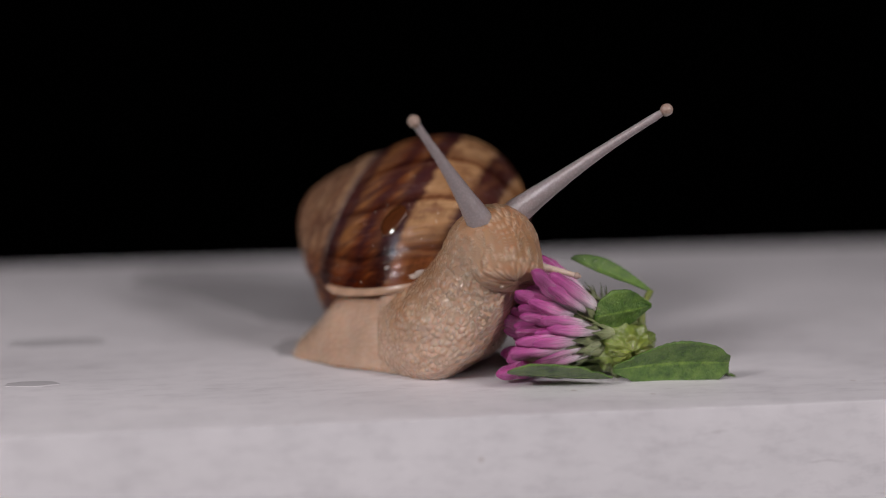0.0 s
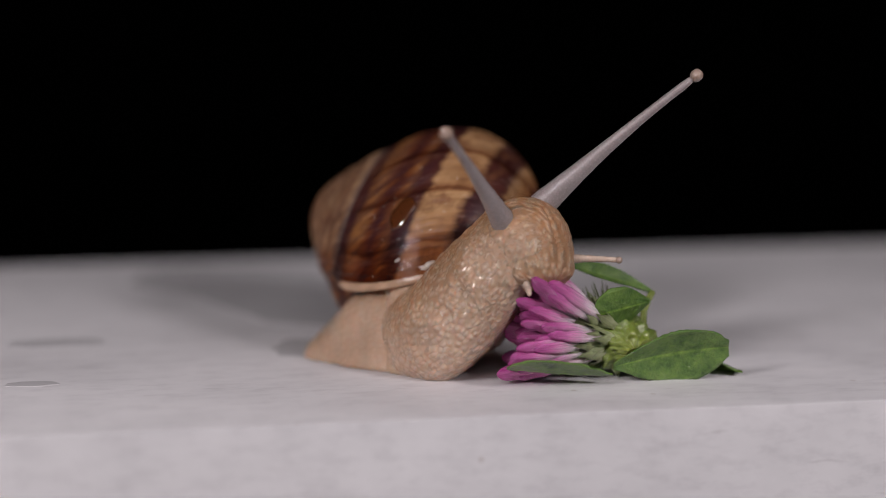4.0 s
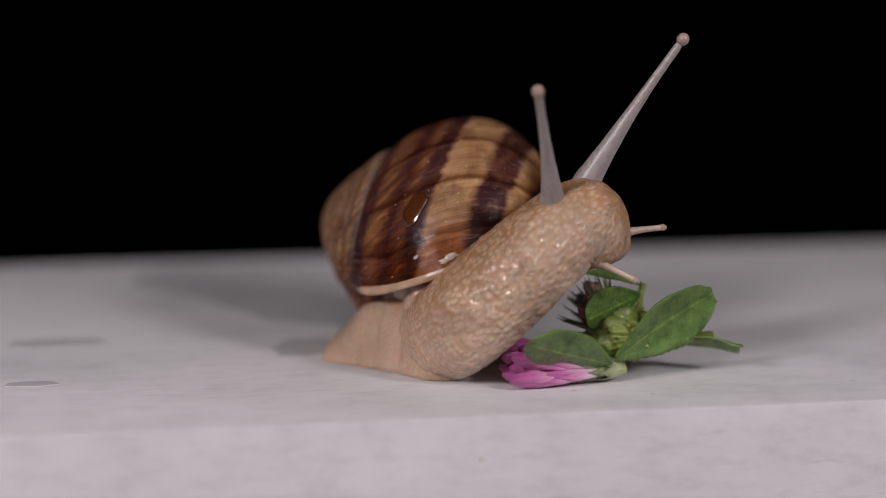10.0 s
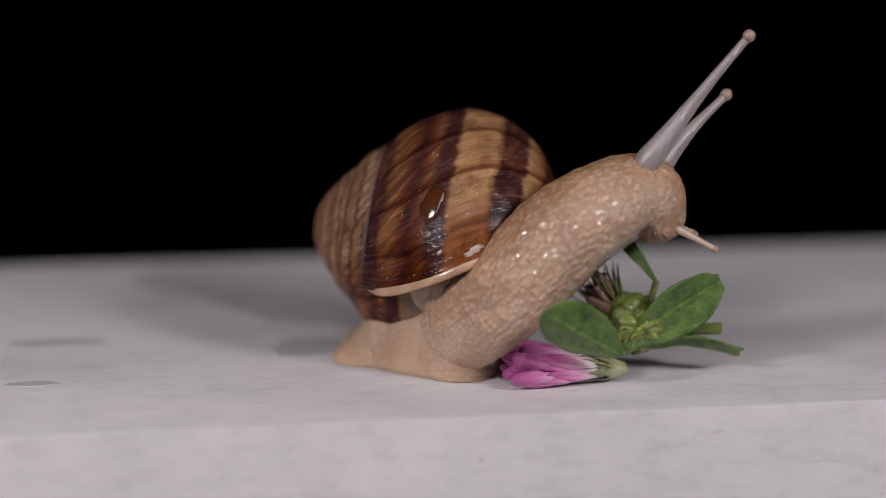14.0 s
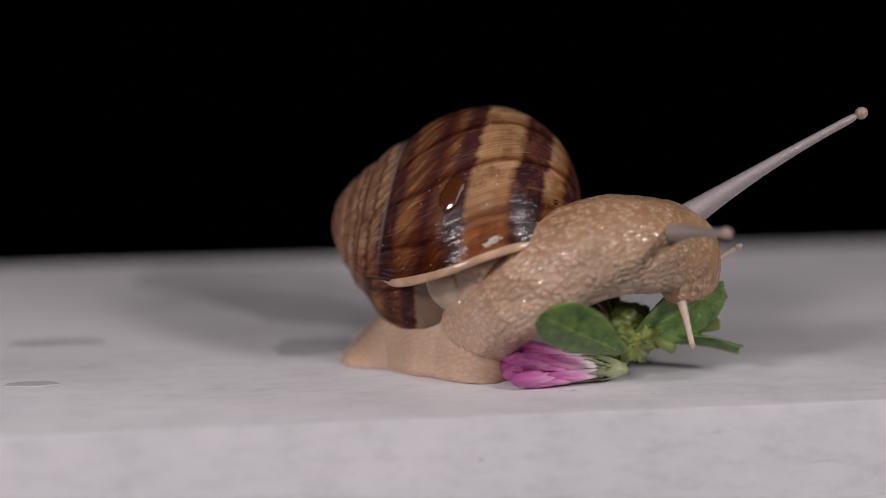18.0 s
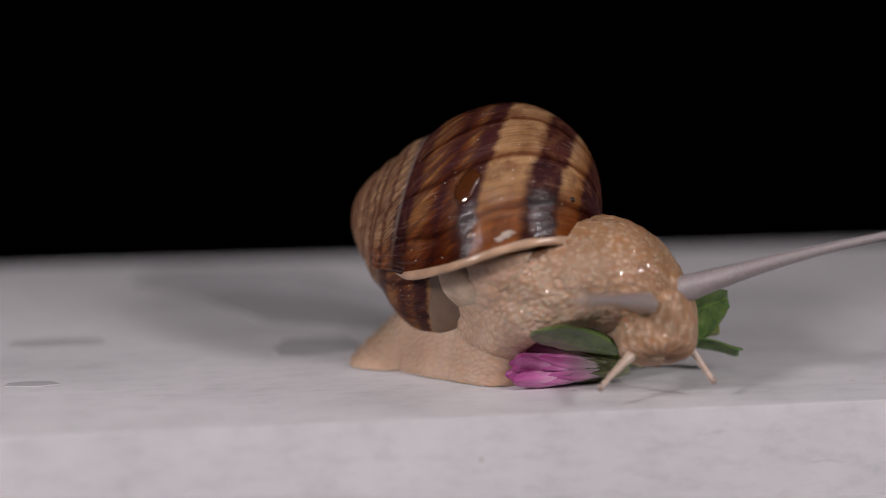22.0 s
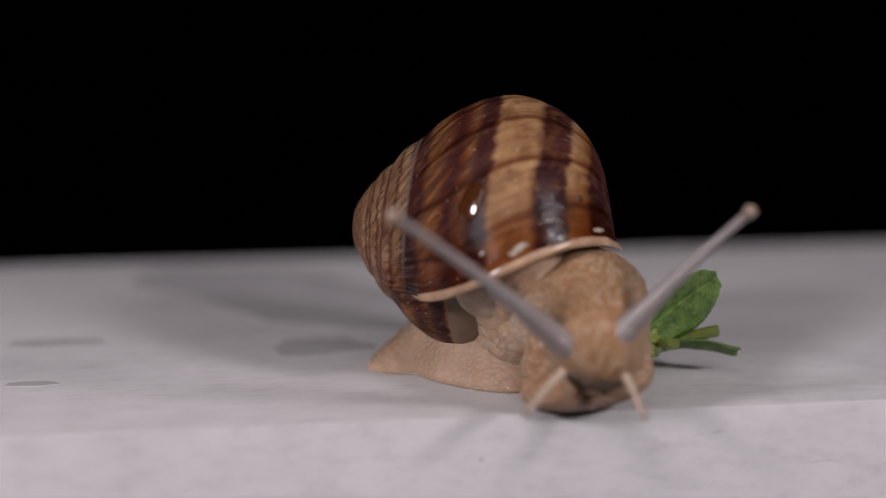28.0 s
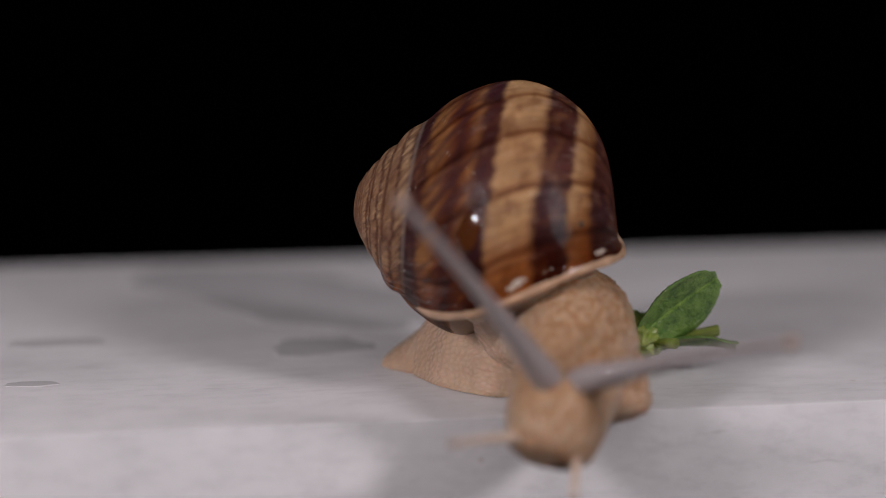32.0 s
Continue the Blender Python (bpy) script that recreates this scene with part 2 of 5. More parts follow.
def scaled(nodes, links, source, x, y, z):
    n = nodes.new("ShaderNodeVectorMath")
    n.operation = "MULTIPLY"
    n.inputs[1].default_value = (x, y, z)
    links.new(source, n.inputs[0])
    return n.outputs[0]


def mixed(nodes, links, factor, a, b, mode="MIX"):
    n = nodes.new("ShaderNodeMix")
    n.data_type, n.blend_type = "RGBA", mode
    for socket, v in ((n.inputs[0], factor), (n.inputs[6], a), (n.inputs[7], b)):
        if isinstance(v, (int, float)):
            socket.default_value = v
        elif isinstance(v, tuple):
            socket.default_value = (*v, 1)
        else:
            links.new(v, socket)
    return n.outputs[2]


def bumped(nodes, links, bsdf, height, strength, distance, before=None):
    n = nodes.new("ShaderNodeBump")
    n.inputs["Strength"].default_value, n.inputs["Distance"].default_value = strength, distance
    links.new(height, n.inputs["Height"])
    if before:
        links.new(before.outputs[0], n.inputs["Normal"])
    links.new(n.outputs[0], bsdf.inputs["Normal"])
    return n


def marble_material():
    m, ns, ln, b = material("white_marble", 0.6)
    co = ns.new("ShaderNodeTexCoord").outputs["Object"]
    cloud = node(ns, "ShaderNodeTexNoise", Scale=26.0, Detail=8.0, Roughness=0.65)
    ln.new(scaled(ns, ln, co, 0.7, 1.3, 1.0), cloud.inputs["Vector"])
    r1 = ramp(ns, [(0.3, (0.54, 0.515, 0.53)), (0.48, (0.66, 0.635, 0.65)), (0.7, (0.75, 0.72, 0.735))])
    ln.new(cloud.outputs["Fac"], r1.inputs[0])
    grain = node(ns, "ShaderNodeTexNoise", Scale=420.0, Detail=5.0, Roughness=0.7)
    ln.new(scaled(ns, ln, co, 0.35, 1.0, 1.0), grain.inputs["Vector"])
    r2 = ramp(ns, [(0.32, (0.88, 0.875, 0.88)), (0.52, (1, 1, 1))])
    ln.new(grain.outputs["Fac"], r2.inputs[0])
    c = mixed(ns, ln, 1.0, r1.outputs[0], r2.outputs[0], "MULTIPLY")
    nick = node(ns, "ShaderNodeTexNoise", Scale=700.0, Detail=4.0, Roughness=0.6)
    ln.new(scaled(ns, ln, co, 0.16, 1.0, 1.0), nick.inputs["Vector"])
    nicks = ramp(ns, [(0.27, (0.74, 0.72, 0.72)), (0.36, (1, 1, 1)), (0.66, (1, 1, 1)), (0.74, (1.08, 1.08, 1.08))])
    ln.new(nick.outputs["Fac"], nicks.inputs[0])
    c = mixed(ns, ln, 0.55, c, nicks.outputs[0], "MULTIPLY")
    specks = node(ns, "ShaderNodeTexVoronoi", Scale=85.0)
    ln.new(co, specks.inputs["Vector"])
    r3 = ramp(ns, [(0.02, (0.55, 0.45, 0.40)), (0.06, (1, 1, 1))])
    ln.new(specks.outputs["Distance"], r3.inputs[0])
    c = mixed(ns, ln, 0.5, c, r3.outputs[0], "MULTIPLY")
    ln.new(c, b.inputs["Base Color"])
    bumped(ns, ln, b, grain.outputs["Fac"], 0.12, 0.0002)
    return m


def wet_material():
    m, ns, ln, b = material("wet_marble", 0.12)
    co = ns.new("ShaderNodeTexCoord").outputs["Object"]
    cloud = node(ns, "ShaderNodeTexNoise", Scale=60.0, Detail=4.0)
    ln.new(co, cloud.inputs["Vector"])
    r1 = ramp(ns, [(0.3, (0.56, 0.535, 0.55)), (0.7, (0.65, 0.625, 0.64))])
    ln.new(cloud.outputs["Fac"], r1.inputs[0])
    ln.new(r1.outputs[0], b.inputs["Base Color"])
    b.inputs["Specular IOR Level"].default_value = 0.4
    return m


def maths(nodes, links, kind, a, b=0.0, c=0.0):
    n = nodes.new("ShaderNodeMath")
    n.operation = kind
    for socket, v in zip(n.inputs, (a, b, c)):
        if isinstance(v, (int, float)):
            socket.default_value = v
        else:
            links.new(v, socket)
    return n.outputs[0]


def shell_material():
    m, ns, ln, b = material("banded_shell", 0.3)
    uv = ns.new("ShaderNodeUVMap")
    uv.uv_map = "coil"
    sep = ns.new("ShaderNodeSeparateXYZ")
    ln.new(uv.outputs[0], sep.inputs[0])
    wob = node(ns, "ShaderNodeTexNoise", Scale=1.0, Detail=4.0, Roughness=0.6)
    ln.new(scaled(ns, ln, uv.outputs[0], 420.0, 8.0, 1.0), wob.inputs["Vector"])
    slow = node(ns, "ShaderNodeTexNoise", Scale=1.0, Detail=2.0)
    ln.new(scaled(ns, ln, uv.outputs[0], 12.0, 7.0, 1.0), slow.inputs["Vector"])
    # stages of growth: the pattern jumps a little from one to the next
    stage = maths(ns, ln, "MULTIPLY_ADD", sep.outputs[0], 78.0, maths(ns, ln, "MULTIPLY", slow.outputs["Fac"], 0.7))
    number = maths(ns, ln, "FLOOR", stage)
    chance = ns.new("ShaderNodeTexWhiteNoise")
    chance.noise_dimensions = "1D"
    ln.new(number, chance.inputs["W"])
    across = sep.outputs[1]
    shift = maths(ns, ln, "MULTIPLY_ADD", maths(ns, ln, "SUBTRACT", chance.outputs["Value"], 0.5), 0.006, across)
    v = maths(ns, ln, "MULTIPLY_ADD", maths(ns, ln, "SUBTRACT", wob.outputs["Fac"], 0.5), 0.022, shift)
    pale, tan, rust, dark, seam = (0.42, 0.255, 0.13), (0.27, 0.125, 0.047), (0.15, 0.046, 0.015), (0.040, 0.0130, 0.0165), (0.50, 0.42, 0.35)
    bands = ramp(ns, [(0.0, rust), (0.24, rust), (0.285, dark), (0.345, dark), (0.356, tan), (0.385, pale), (0.393, dark), (0.434, dark), (0.444, pale), (0.496, pale),
                      (0.504, dark), (0.522, dark), (0.530, tan), (0.542, rust), (0.552, dark), (0.564, rust), (0.574, tan), (0.592, tan), (0.602, dark), (0.628, dark), (0.636, (0.42, 0.28, 0.17)), (0.648, (0.40, 0.26, 0.15)), (0.655, (0.07, 0.028, 0.02)), (0.664, (0.40, 0.25, 0.15)), (0.684, (0.36, 0.22, 0.13)), (0.692, (0.08, 0.032, 0.022)), (0.704, (0.34, 0.20, 0.12)), (0.74, (0.2, 0.11, 0.065)), (1.0, (0.13, 0.07, 0.045))])
    ln.new(v, bands.inputs[0])
    faded = mixed(ns, ln, maths(ns, ln, "MULTIPLY", chance.outputs["Value"], 0.45), bands.outputs[0], mixed(ns, ln, 0.5, bands.outputs[0], rust))
    # between the firm bands the colour breaks into streaks along the growth lines
    streak = node(ns, "ShaderNodeTexNoise", Scale=1.0, Detail=6.0, Roughness=0.68)
    ln.new(scaled(ns, ln, uv.outputs[0], 420.0, 3.0, 1.0), streak.inputs["Vector"])
    r2 = ramp(ns, [(0.30, (0.40, 0.27, 0.22)), (0.44, (0.82, 0.75, 0.70)), (0.62, (1.2, 1.17, 1.14))])
    ln.new(streak.outputs["Fac"], r2.inputs[0])
    c = mixed(ns, ln, 0.7, faded, r2.outputs[0], "MULTIPLY")
    broken = node(ns, "ShaderNodeTexNoise", Scale=1.0, Detail=5.0, Roughness=0.65)
    ln.new(scaled(ns, ln, uv.outputs[0], 130.0, 30.0, 1.0), broken.inputs["Vector"])
    rb = ramp(ns, [(0.50, (0, 0, 0)), (0.66, (0.75, 0.75, 0.75))])
    ln.new(broken.outputs["Fac"], rb.inputs[0])
    c = mixed(ns, ln, rb.outputs[0], c, (0.15, 0.062, 0.03))
    smudge = node(ns, "ShaderNodeTexNoise", Scale=1.0, Detail=4.0, Roughness=0.6)
    ln.new(scaled(ns, ln, uv.outputs[0], 45.0, 14.0, 3.0), smudge.inputs["Vector"])
    rm = ramp(ns, [(0.32, (0.58, 0.50, 0.46)), (0.55, (1, 1, 1)), (0.7, (1.15, 1.12, 1.1))])
    ln.new(smudge.outputs["Fac"], rm.inputs[0])
    c = mixed(ns, ln, 0.9, c, rm.outputs[0], "MULTIPLY")
    # pale striae across the bands, with their fine highlights put into the colour
    glint_striae = node(ns, "ShaderNodeTexNoise", Scale=1.0, Detail=3.0, Roughness=0.7)
    ln.new(scaled(ns, ln, uv.outputs[0], 1100.0, 22.0, 1.0), glint_striae.inputs["Vector"])
    rs = ramp(ns, [(0.57, (0, 0, 0)), (0.70, (0.45, 0.45, 0.45))])
    ln.new(glint_striae.outputs["Fac"], rs.inputs[0])
    c = mixed(ns, ln, rs.outputs[0], c, (0.33, 0.225, 0.20))
    lean = ns.new("ShaderNodeCombineXYZ")
    ln.new(maths(ns, ln, "MULTIPLY", sep.outputs[1], 0.14), lean.inputs[0])
    slanting = lean.outputs[0]
    patch = node(ns, "ShaderNodeTexNoise", Scale=1.0, Detail=6.0, Roughness=0.62)
    ln.new(scaled(ns, ln, mixed(ns, ln, 1.0, uv.outputs[0], slanting, "ADD"), 330.0, 11.0, 1.0), patch.inputs["Vector"])
    left = ramp(ns, [(0.500, (0, 0, 0)), (0.512, (1, 1, 1)), (0.628, (1, 1, 1)), (0.70, (0.3, 0.3, 0.3))])
    ln.new(across, left.inputs[0])
    r3 = ramp(ns, [(0.43, (0, 0, 0)), (0.55, (1, 1, 1))])
    ln.new(patch.outputs["Fac"], r3.inputs[0])
    c = mixed(ns, ln, maths(ns, ln, "MULTIPLY", maths(ns, ln, "MULTIPLY", left.outputs[0], r3.outputs[0]), 0.65), c, dark)
    # thin dark rest marks between the stages, a pale seam where the whorls meet
    part_way = maths(ns, ln, "FRACT", stage)
    mark = ramp(ns, [(0.0, (0.30, 0.17, 0.12)), (0.05, (0.42, 0.26, 0.20)), (0.16, (0.92, 0.88, 0.84)), (0.3, (1, 1, 1)), (0.93, (1.06, 1.06, 1.04)), (1.0, (0.5, 0.36, 0.28))])
    ln.new(part_way, mark.inputs[0])
    plain = ramp(ns, [(0.60, (0.9, 0.9, 0.9)), (0.64, (0.2, 0.2, 0.2))])
    ln.new(sep.outputs[1], plain.inputs[0])
    c = mixed(ns, ln, plain.outputs[0], c, mark.outputs[0], "MULTIPLY")
    line = ramp(ns, [(0.6235, (0, 0, 0)), (0.626, (1, 1, 1)), (0.628, (1, 1, 1)), (0.6305, (0, 0, 0))])
    ln.new(sep.outputs[1], line.inputs[0])
    c = mixed(ns, ln, maths(ns, ln, "MULTIPLY", line.outputs[0], 0.3), c, seam)
    # the newest growth is a clear amber glaze
    lipward = ramp(ns, [(0.0, (1, 1, 1)), (0.006, (0.9, 0.9, 0.9)), (0.016, (0, 0, 0))])
    ln.new(maths(ns, ln, "MULTIPLY_ADD", maths(ns, ln, "SUBTRACT", wob.outputs["Fac"], 0.5), 0.012, sep.outputs[0]), lipward.inputs[0])
    c = mixed(ns, ln, lipward.outputs[0], c, mixed(ns, ln, 1.0, c, (0.50, 0.25, 0.115), "MULTIPLY"))
    glaze = ramp(ns, [(0.0, (1, 1, 1)), (0.010, (1, 1, 1)), (0.017, (0.15, 0.15, 0.15)), (0.026, (0, 0, 0))])
    ln.new(maths(ns, ln, "MULTIPLY_ADD", maths(ns, ln, "SUBTRACT", slow.outputs["Fac"], 0.5), 0.02, sep.outputs[0]), glaze.inputs[0])
    # pale dust specks, with their tiny glints painted in as white dots
    dust_glints = node(ns, "ShaderNodeTexVoronoi", Scale=900.0)
    ln.new(ns.new("ShaderNodeTexCoord").outputs["Object"], dust_glints.inputs["Vector"])
    r5 = ramp(ns, [(0.0, (1, 1, 1)), (0.06, (1, 1, 1)), (0.10, (0, 0, 0))])
    ln.new(dust_glints.outputs["Distance"], r5.inputs[0])
    some = ramp(ns, [(0.50, (0, 0, 0)), (0.56, (0.8, 0.8, 0.8))])
    ln.new(dust_glints.outputs["Color"], some.inputs[0])
    c = mixed(ns, ln, maths(ns, ln, "MULTIPLY", r5.outputs[0], some.outputs[0]), c, (0.75, 0.68, 0.6))
    fine = node(ns, "ShaderNodeTexNoise", Scale=1.0, Detail=5.0, Roughness=0.7)
    ln.new(scaled(ns, ln, uv.outputs[0], 900.0, 5.0, 1.0), fine.inputs["Vector"])
    thread = node(ns, "ShaderNodeTexNoise", Scale=1.0, Detail=3.0, Roughness=0.7)
    ln.new(scaled(ns, ln, uv.outputs[0], 2600.0, 16.0, 1.0), thread.inputs["Vector"])
    threads = ramp(ns, [(0.34, (0.62, 0.58, 0.56)), (0.50, (1, 1, 1)), (0.66, (1.22, 1.2, 1.18))])
    ln.new(thread.outputs["Fac"], threads.inputs[0])
    ln.new(mixed(ns, ln, 0.8, c, threads.outputs[0], "MULTIPLY"), b.inputs["Base Color"])
    rr = ramp(ns, [(0.3, (0.32, 0.32, 0.32)), (0.7, (0.55, 0.55, 0.55))])
    ln.new(fine.outputs["Fac"], rr.inputs[0])
    ln.new(mixed(ns, ln, lipward.outputs[0], rr.outputs[0], (0.25, 0.25, 0.25)), b.inputs["Roughness"])
    b.inputs["Specular IOR Level"].default_value = 0.06
    gap = ramp(ns, [(0.50, (0.03, 0.03, 0.03)), (0.58, (1, 1, 1))])
    ln.new(glint_striae.outputs["Fac"], gap.inputs[0])
    ln.new(maths(ns, ln, "MULTIPLY_ADD", maths(ns, ln, "MULTIPLY", glaze.outputs[0], gap.outputs[0]), 0.8, 0.05), b.inputs["Coat Weight"])
    b.inputs["Coat Roughness"].default_value = 0.025
    bumped(ns, ln, b, fine.outputs["Fac"], 0.8, 0.00012)
    wet = ns.new("ShaderNodeBump")
    wet.inputs["Strength"].default_value, wet.inputs["Distance"].default_value = 1.0, 0.00006
    ln.new(maths(ns, ln, "ADD", fine.outputs["Fac"], thread.outputs["Fac"]), wet.inputs["Height"])
    ln.new(wet.outputs[0], b.inputs["Coat Normal"])
    return m


def plain_flesh(name, colour, rough, sss, grain, depth):
    m, ns, ln, b = material(name, rough)
    co = ns.new("ShaderNodeTexCoord").outputs["Object"]
    n = node(ns, "ShaderNodeTexNoise", Scale=grain, Detail=4.0)
    ln.new(co, n.inputs["Vector"])
    lo, hi = tuple(c * 0.75 for c in colour), tuple(min(1, c * 1.2) for c in colour)
    r = ramp(ns, [(0.3, lo), (0.7, hi)])
    ln.new(n.outputs["Fac"], r.inputs[0])
    ln.new(r.outputs[0], b.inputs["Base Color"])
    b.inputs["Subsurface Weight"].default_value = sss
    b.inputs["Subsurface Radius"].default_value = (1.0, 0.6, 0.4)
    b.inputs["Subsurface Scale"].default_value = 0.0015
    bumped(ns, ln, b, n.outputs["Fac"], 0.5, depth)
    return m


def skin_material():
    m, ns, ln, b = material("granular_skin", 0.45)
    at = ns.new("ShaderNodeAttribute")
    at.attribute_name = "rest"
    where = ns.new("ShaderNodeSeparateXYZ")
    ln.new(at.outputs["Vector"], where.inputs[0])
    warp = node(ns, "ShaderNodeTexNoise", Scale=0.25, Detail=2.0)
    ln.new(at.outputs["Vector"], warp.inputs["Vector"])
    mv = ns.new("ShaderNodeVectorMath")
    mv.operation = "MULTIPLY_ADD"
    ln.new(warp.outputs["Color"], mv.inputs[0])
    mv.inputs[1].default_value = (1.8, 1.8, 1.8)
    ln.new(at.outputs["Vector"], mv.inputs[2])
    map_of = ns.new("ShaderNodeAttribute")
    map_of.attribute_name = "skin"
    sway = ns.new("ShaderNodeVectorMath")
    sway.operation = "MULTIPLY_ADD"
    ln.new(warp.outputs["Color"], sway.inputs[0])
    sway.inputs[1].default_value = (0.9, 0.9, 0.0)
    ln.new(map_of.outputs["Vector"], sway.inputs[2])
    cells = node(ns, "ShaderNodeTexVoronoi", Scale=1.0, Randomness=0.85)
    cells.voronoi_dimensions = "2D"
    ln.new(scaled(ns, ln, sway.outputs[0], 0.95, 0.80, 1.0), cells.inputs["Vector"])
    upper = ramp(ns, [(0.26, (0.25, 0.25, 0.25)), (0.75, (1, 1, 1))])
    ln.new(maths(ns, ln, "MULTIPLY", where.outputs[1], 0.0115), upper.inputs[0])
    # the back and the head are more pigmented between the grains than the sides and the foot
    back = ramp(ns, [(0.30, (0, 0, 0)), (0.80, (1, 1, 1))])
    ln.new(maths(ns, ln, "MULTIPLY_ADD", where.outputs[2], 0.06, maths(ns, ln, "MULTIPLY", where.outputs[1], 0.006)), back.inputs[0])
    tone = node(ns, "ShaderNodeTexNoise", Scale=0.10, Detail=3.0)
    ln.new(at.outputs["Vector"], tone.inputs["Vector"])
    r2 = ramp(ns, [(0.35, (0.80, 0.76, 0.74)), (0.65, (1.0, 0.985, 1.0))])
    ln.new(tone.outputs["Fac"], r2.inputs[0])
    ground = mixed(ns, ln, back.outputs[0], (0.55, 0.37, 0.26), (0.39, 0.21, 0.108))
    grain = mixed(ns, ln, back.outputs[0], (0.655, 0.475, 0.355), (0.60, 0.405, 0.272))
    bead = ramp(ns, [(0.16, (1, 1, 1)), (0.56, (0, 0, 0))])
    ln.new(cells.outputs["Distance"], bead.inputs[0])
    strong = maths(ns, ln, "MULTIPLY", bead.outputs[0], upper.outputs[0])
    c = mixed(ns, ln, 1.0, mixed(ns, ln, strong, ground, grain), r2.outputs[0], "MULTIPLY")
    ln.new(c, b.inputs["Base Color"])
    knoll = ramp(ns, [(0.0, (1, 1, 1)), (0.25, (0.8, 0.8, 0.8)), (0.50, (0.2, 0.2, 0.2)), (0.70, (0, 0, 0))], "B_SPLINE")
    ln.new(cells.outputs["Distance"], knoll.inputs[0])
    dome = knoll.outputs[0]
    rise = ns.new("ShaderNodeDisplacement")
    rise.inputs["Midlevel"].default_value, rise.inputs["Scale"].default_value = 0.5, 0.00024
    ln.new(maths(ns, ln, "MULTIPLY_ADD", maths(ns, ln, "SUBTRACT", dome, 0.5), upper.outputs[0], 0.5), rise.inputs["Height"])
    ln.new(rise.outputs[0], ns["Material Output"].inputs["Displacement"])
    m.displacement_method = "BOTH"
    film = node(ns, "ShaderNodeTexNoise", Scale=0.5, Detail=1.0, Roughness=0.5)
    ln.new(mv.outputs[0], film.inputs["Vector"])
    wet = ns.new("ShaderNodeBump")
    wet.inputs["Strength"].default_value, wet.inputs["Distance"].default_value = 1.0, 0.00050
    ln.new(maths(ns, ln, "MULTIPLY_ADD", dome, 0.8, maths(ns, ln, "MULTIPLY", film.outputs["Fac"], 0.4)), wet.inputs["Height"])
    ln.new(wet.outputs[0], b.inputs["Coat Normal"])
    b.inputs["Subsurface Weight"].default_value = 0.75
    b.inputs["Subsurface Radius"].default_value = (1.0, 0.6, 0.4)
    b.inputs["Subsurface Scale"].default_value = 0.0012
    drier = ramp(ns, [(0.68, (1, 1, 1)), (0.82, (0.3, 0.3, 0.3))])
    ln.new(maths(ns, ln, "MULTIPLY", where.outputs[1], 0.01), drier.inputs[0])
    ln.new(drier.outputs[0], b.inputs["Coat Weight"])
    b.inputs["Coat Roughness"].default_value = 0.05
    b.inputs["Coat IOR"].default_value = 1.52
    b.inputs["Specular IOR Level"].default_value = 0.15
    return m


def feeler_material(name, colour):
    """Thin wet skin with tiny grains that sparkle."""
    m, ns, ln, b = material(name, 0.35)
    co = ns.new("ShaderNodeTexCoord").outputs["Object"]
    cells = node(ns, "ShaderNodeTexVoronoi", Scale=2600.0)
    ln.new(co, cells.inputs["Vector"])
    r = ramp(ns, [(0.1, tuple(c * 1.12 for c in colour)), (0.6, tuple(c * 0.93 for c in colour))])
    ln.new(cells.outputs["Distance"], r.inputs[0])
    ln.new(r.outputs[0], b.inputs["Base Color"])
    dome = maths(ns, ln, "MULTIPLY_ADD", maths(ns, ln, "MULTIPLY", cells.outputs["Distance"], cells.outputs["Distance"]), -1.0, 1.0)
    bumped(ns, ln, b, dome, 0.2, 0.00015)
    wet = ns.new("ShaderNodeBump")
    wet.inputs["Strength"].default_value, wet.inputs["Distance"].default_value = 1.0, 0.00013
    ln.new(dome, wet.inputs["Height"])
    ln.new(wet.outputs[0], b.inputs["Coat Normal"])
    b.inputs["Coat Weight"].default_value = 1.0
    b.inputs["Coat Roughness"].default_value = 0.06
    b.inputs["Subsurface Weight"].default_value = 0.6
    b.inputs["Subsurface Radius"].default_value = (1.0, 0.8, 0.8)
    b.inputs["Subsurface Scale"].default_value = 0.0012
    return m


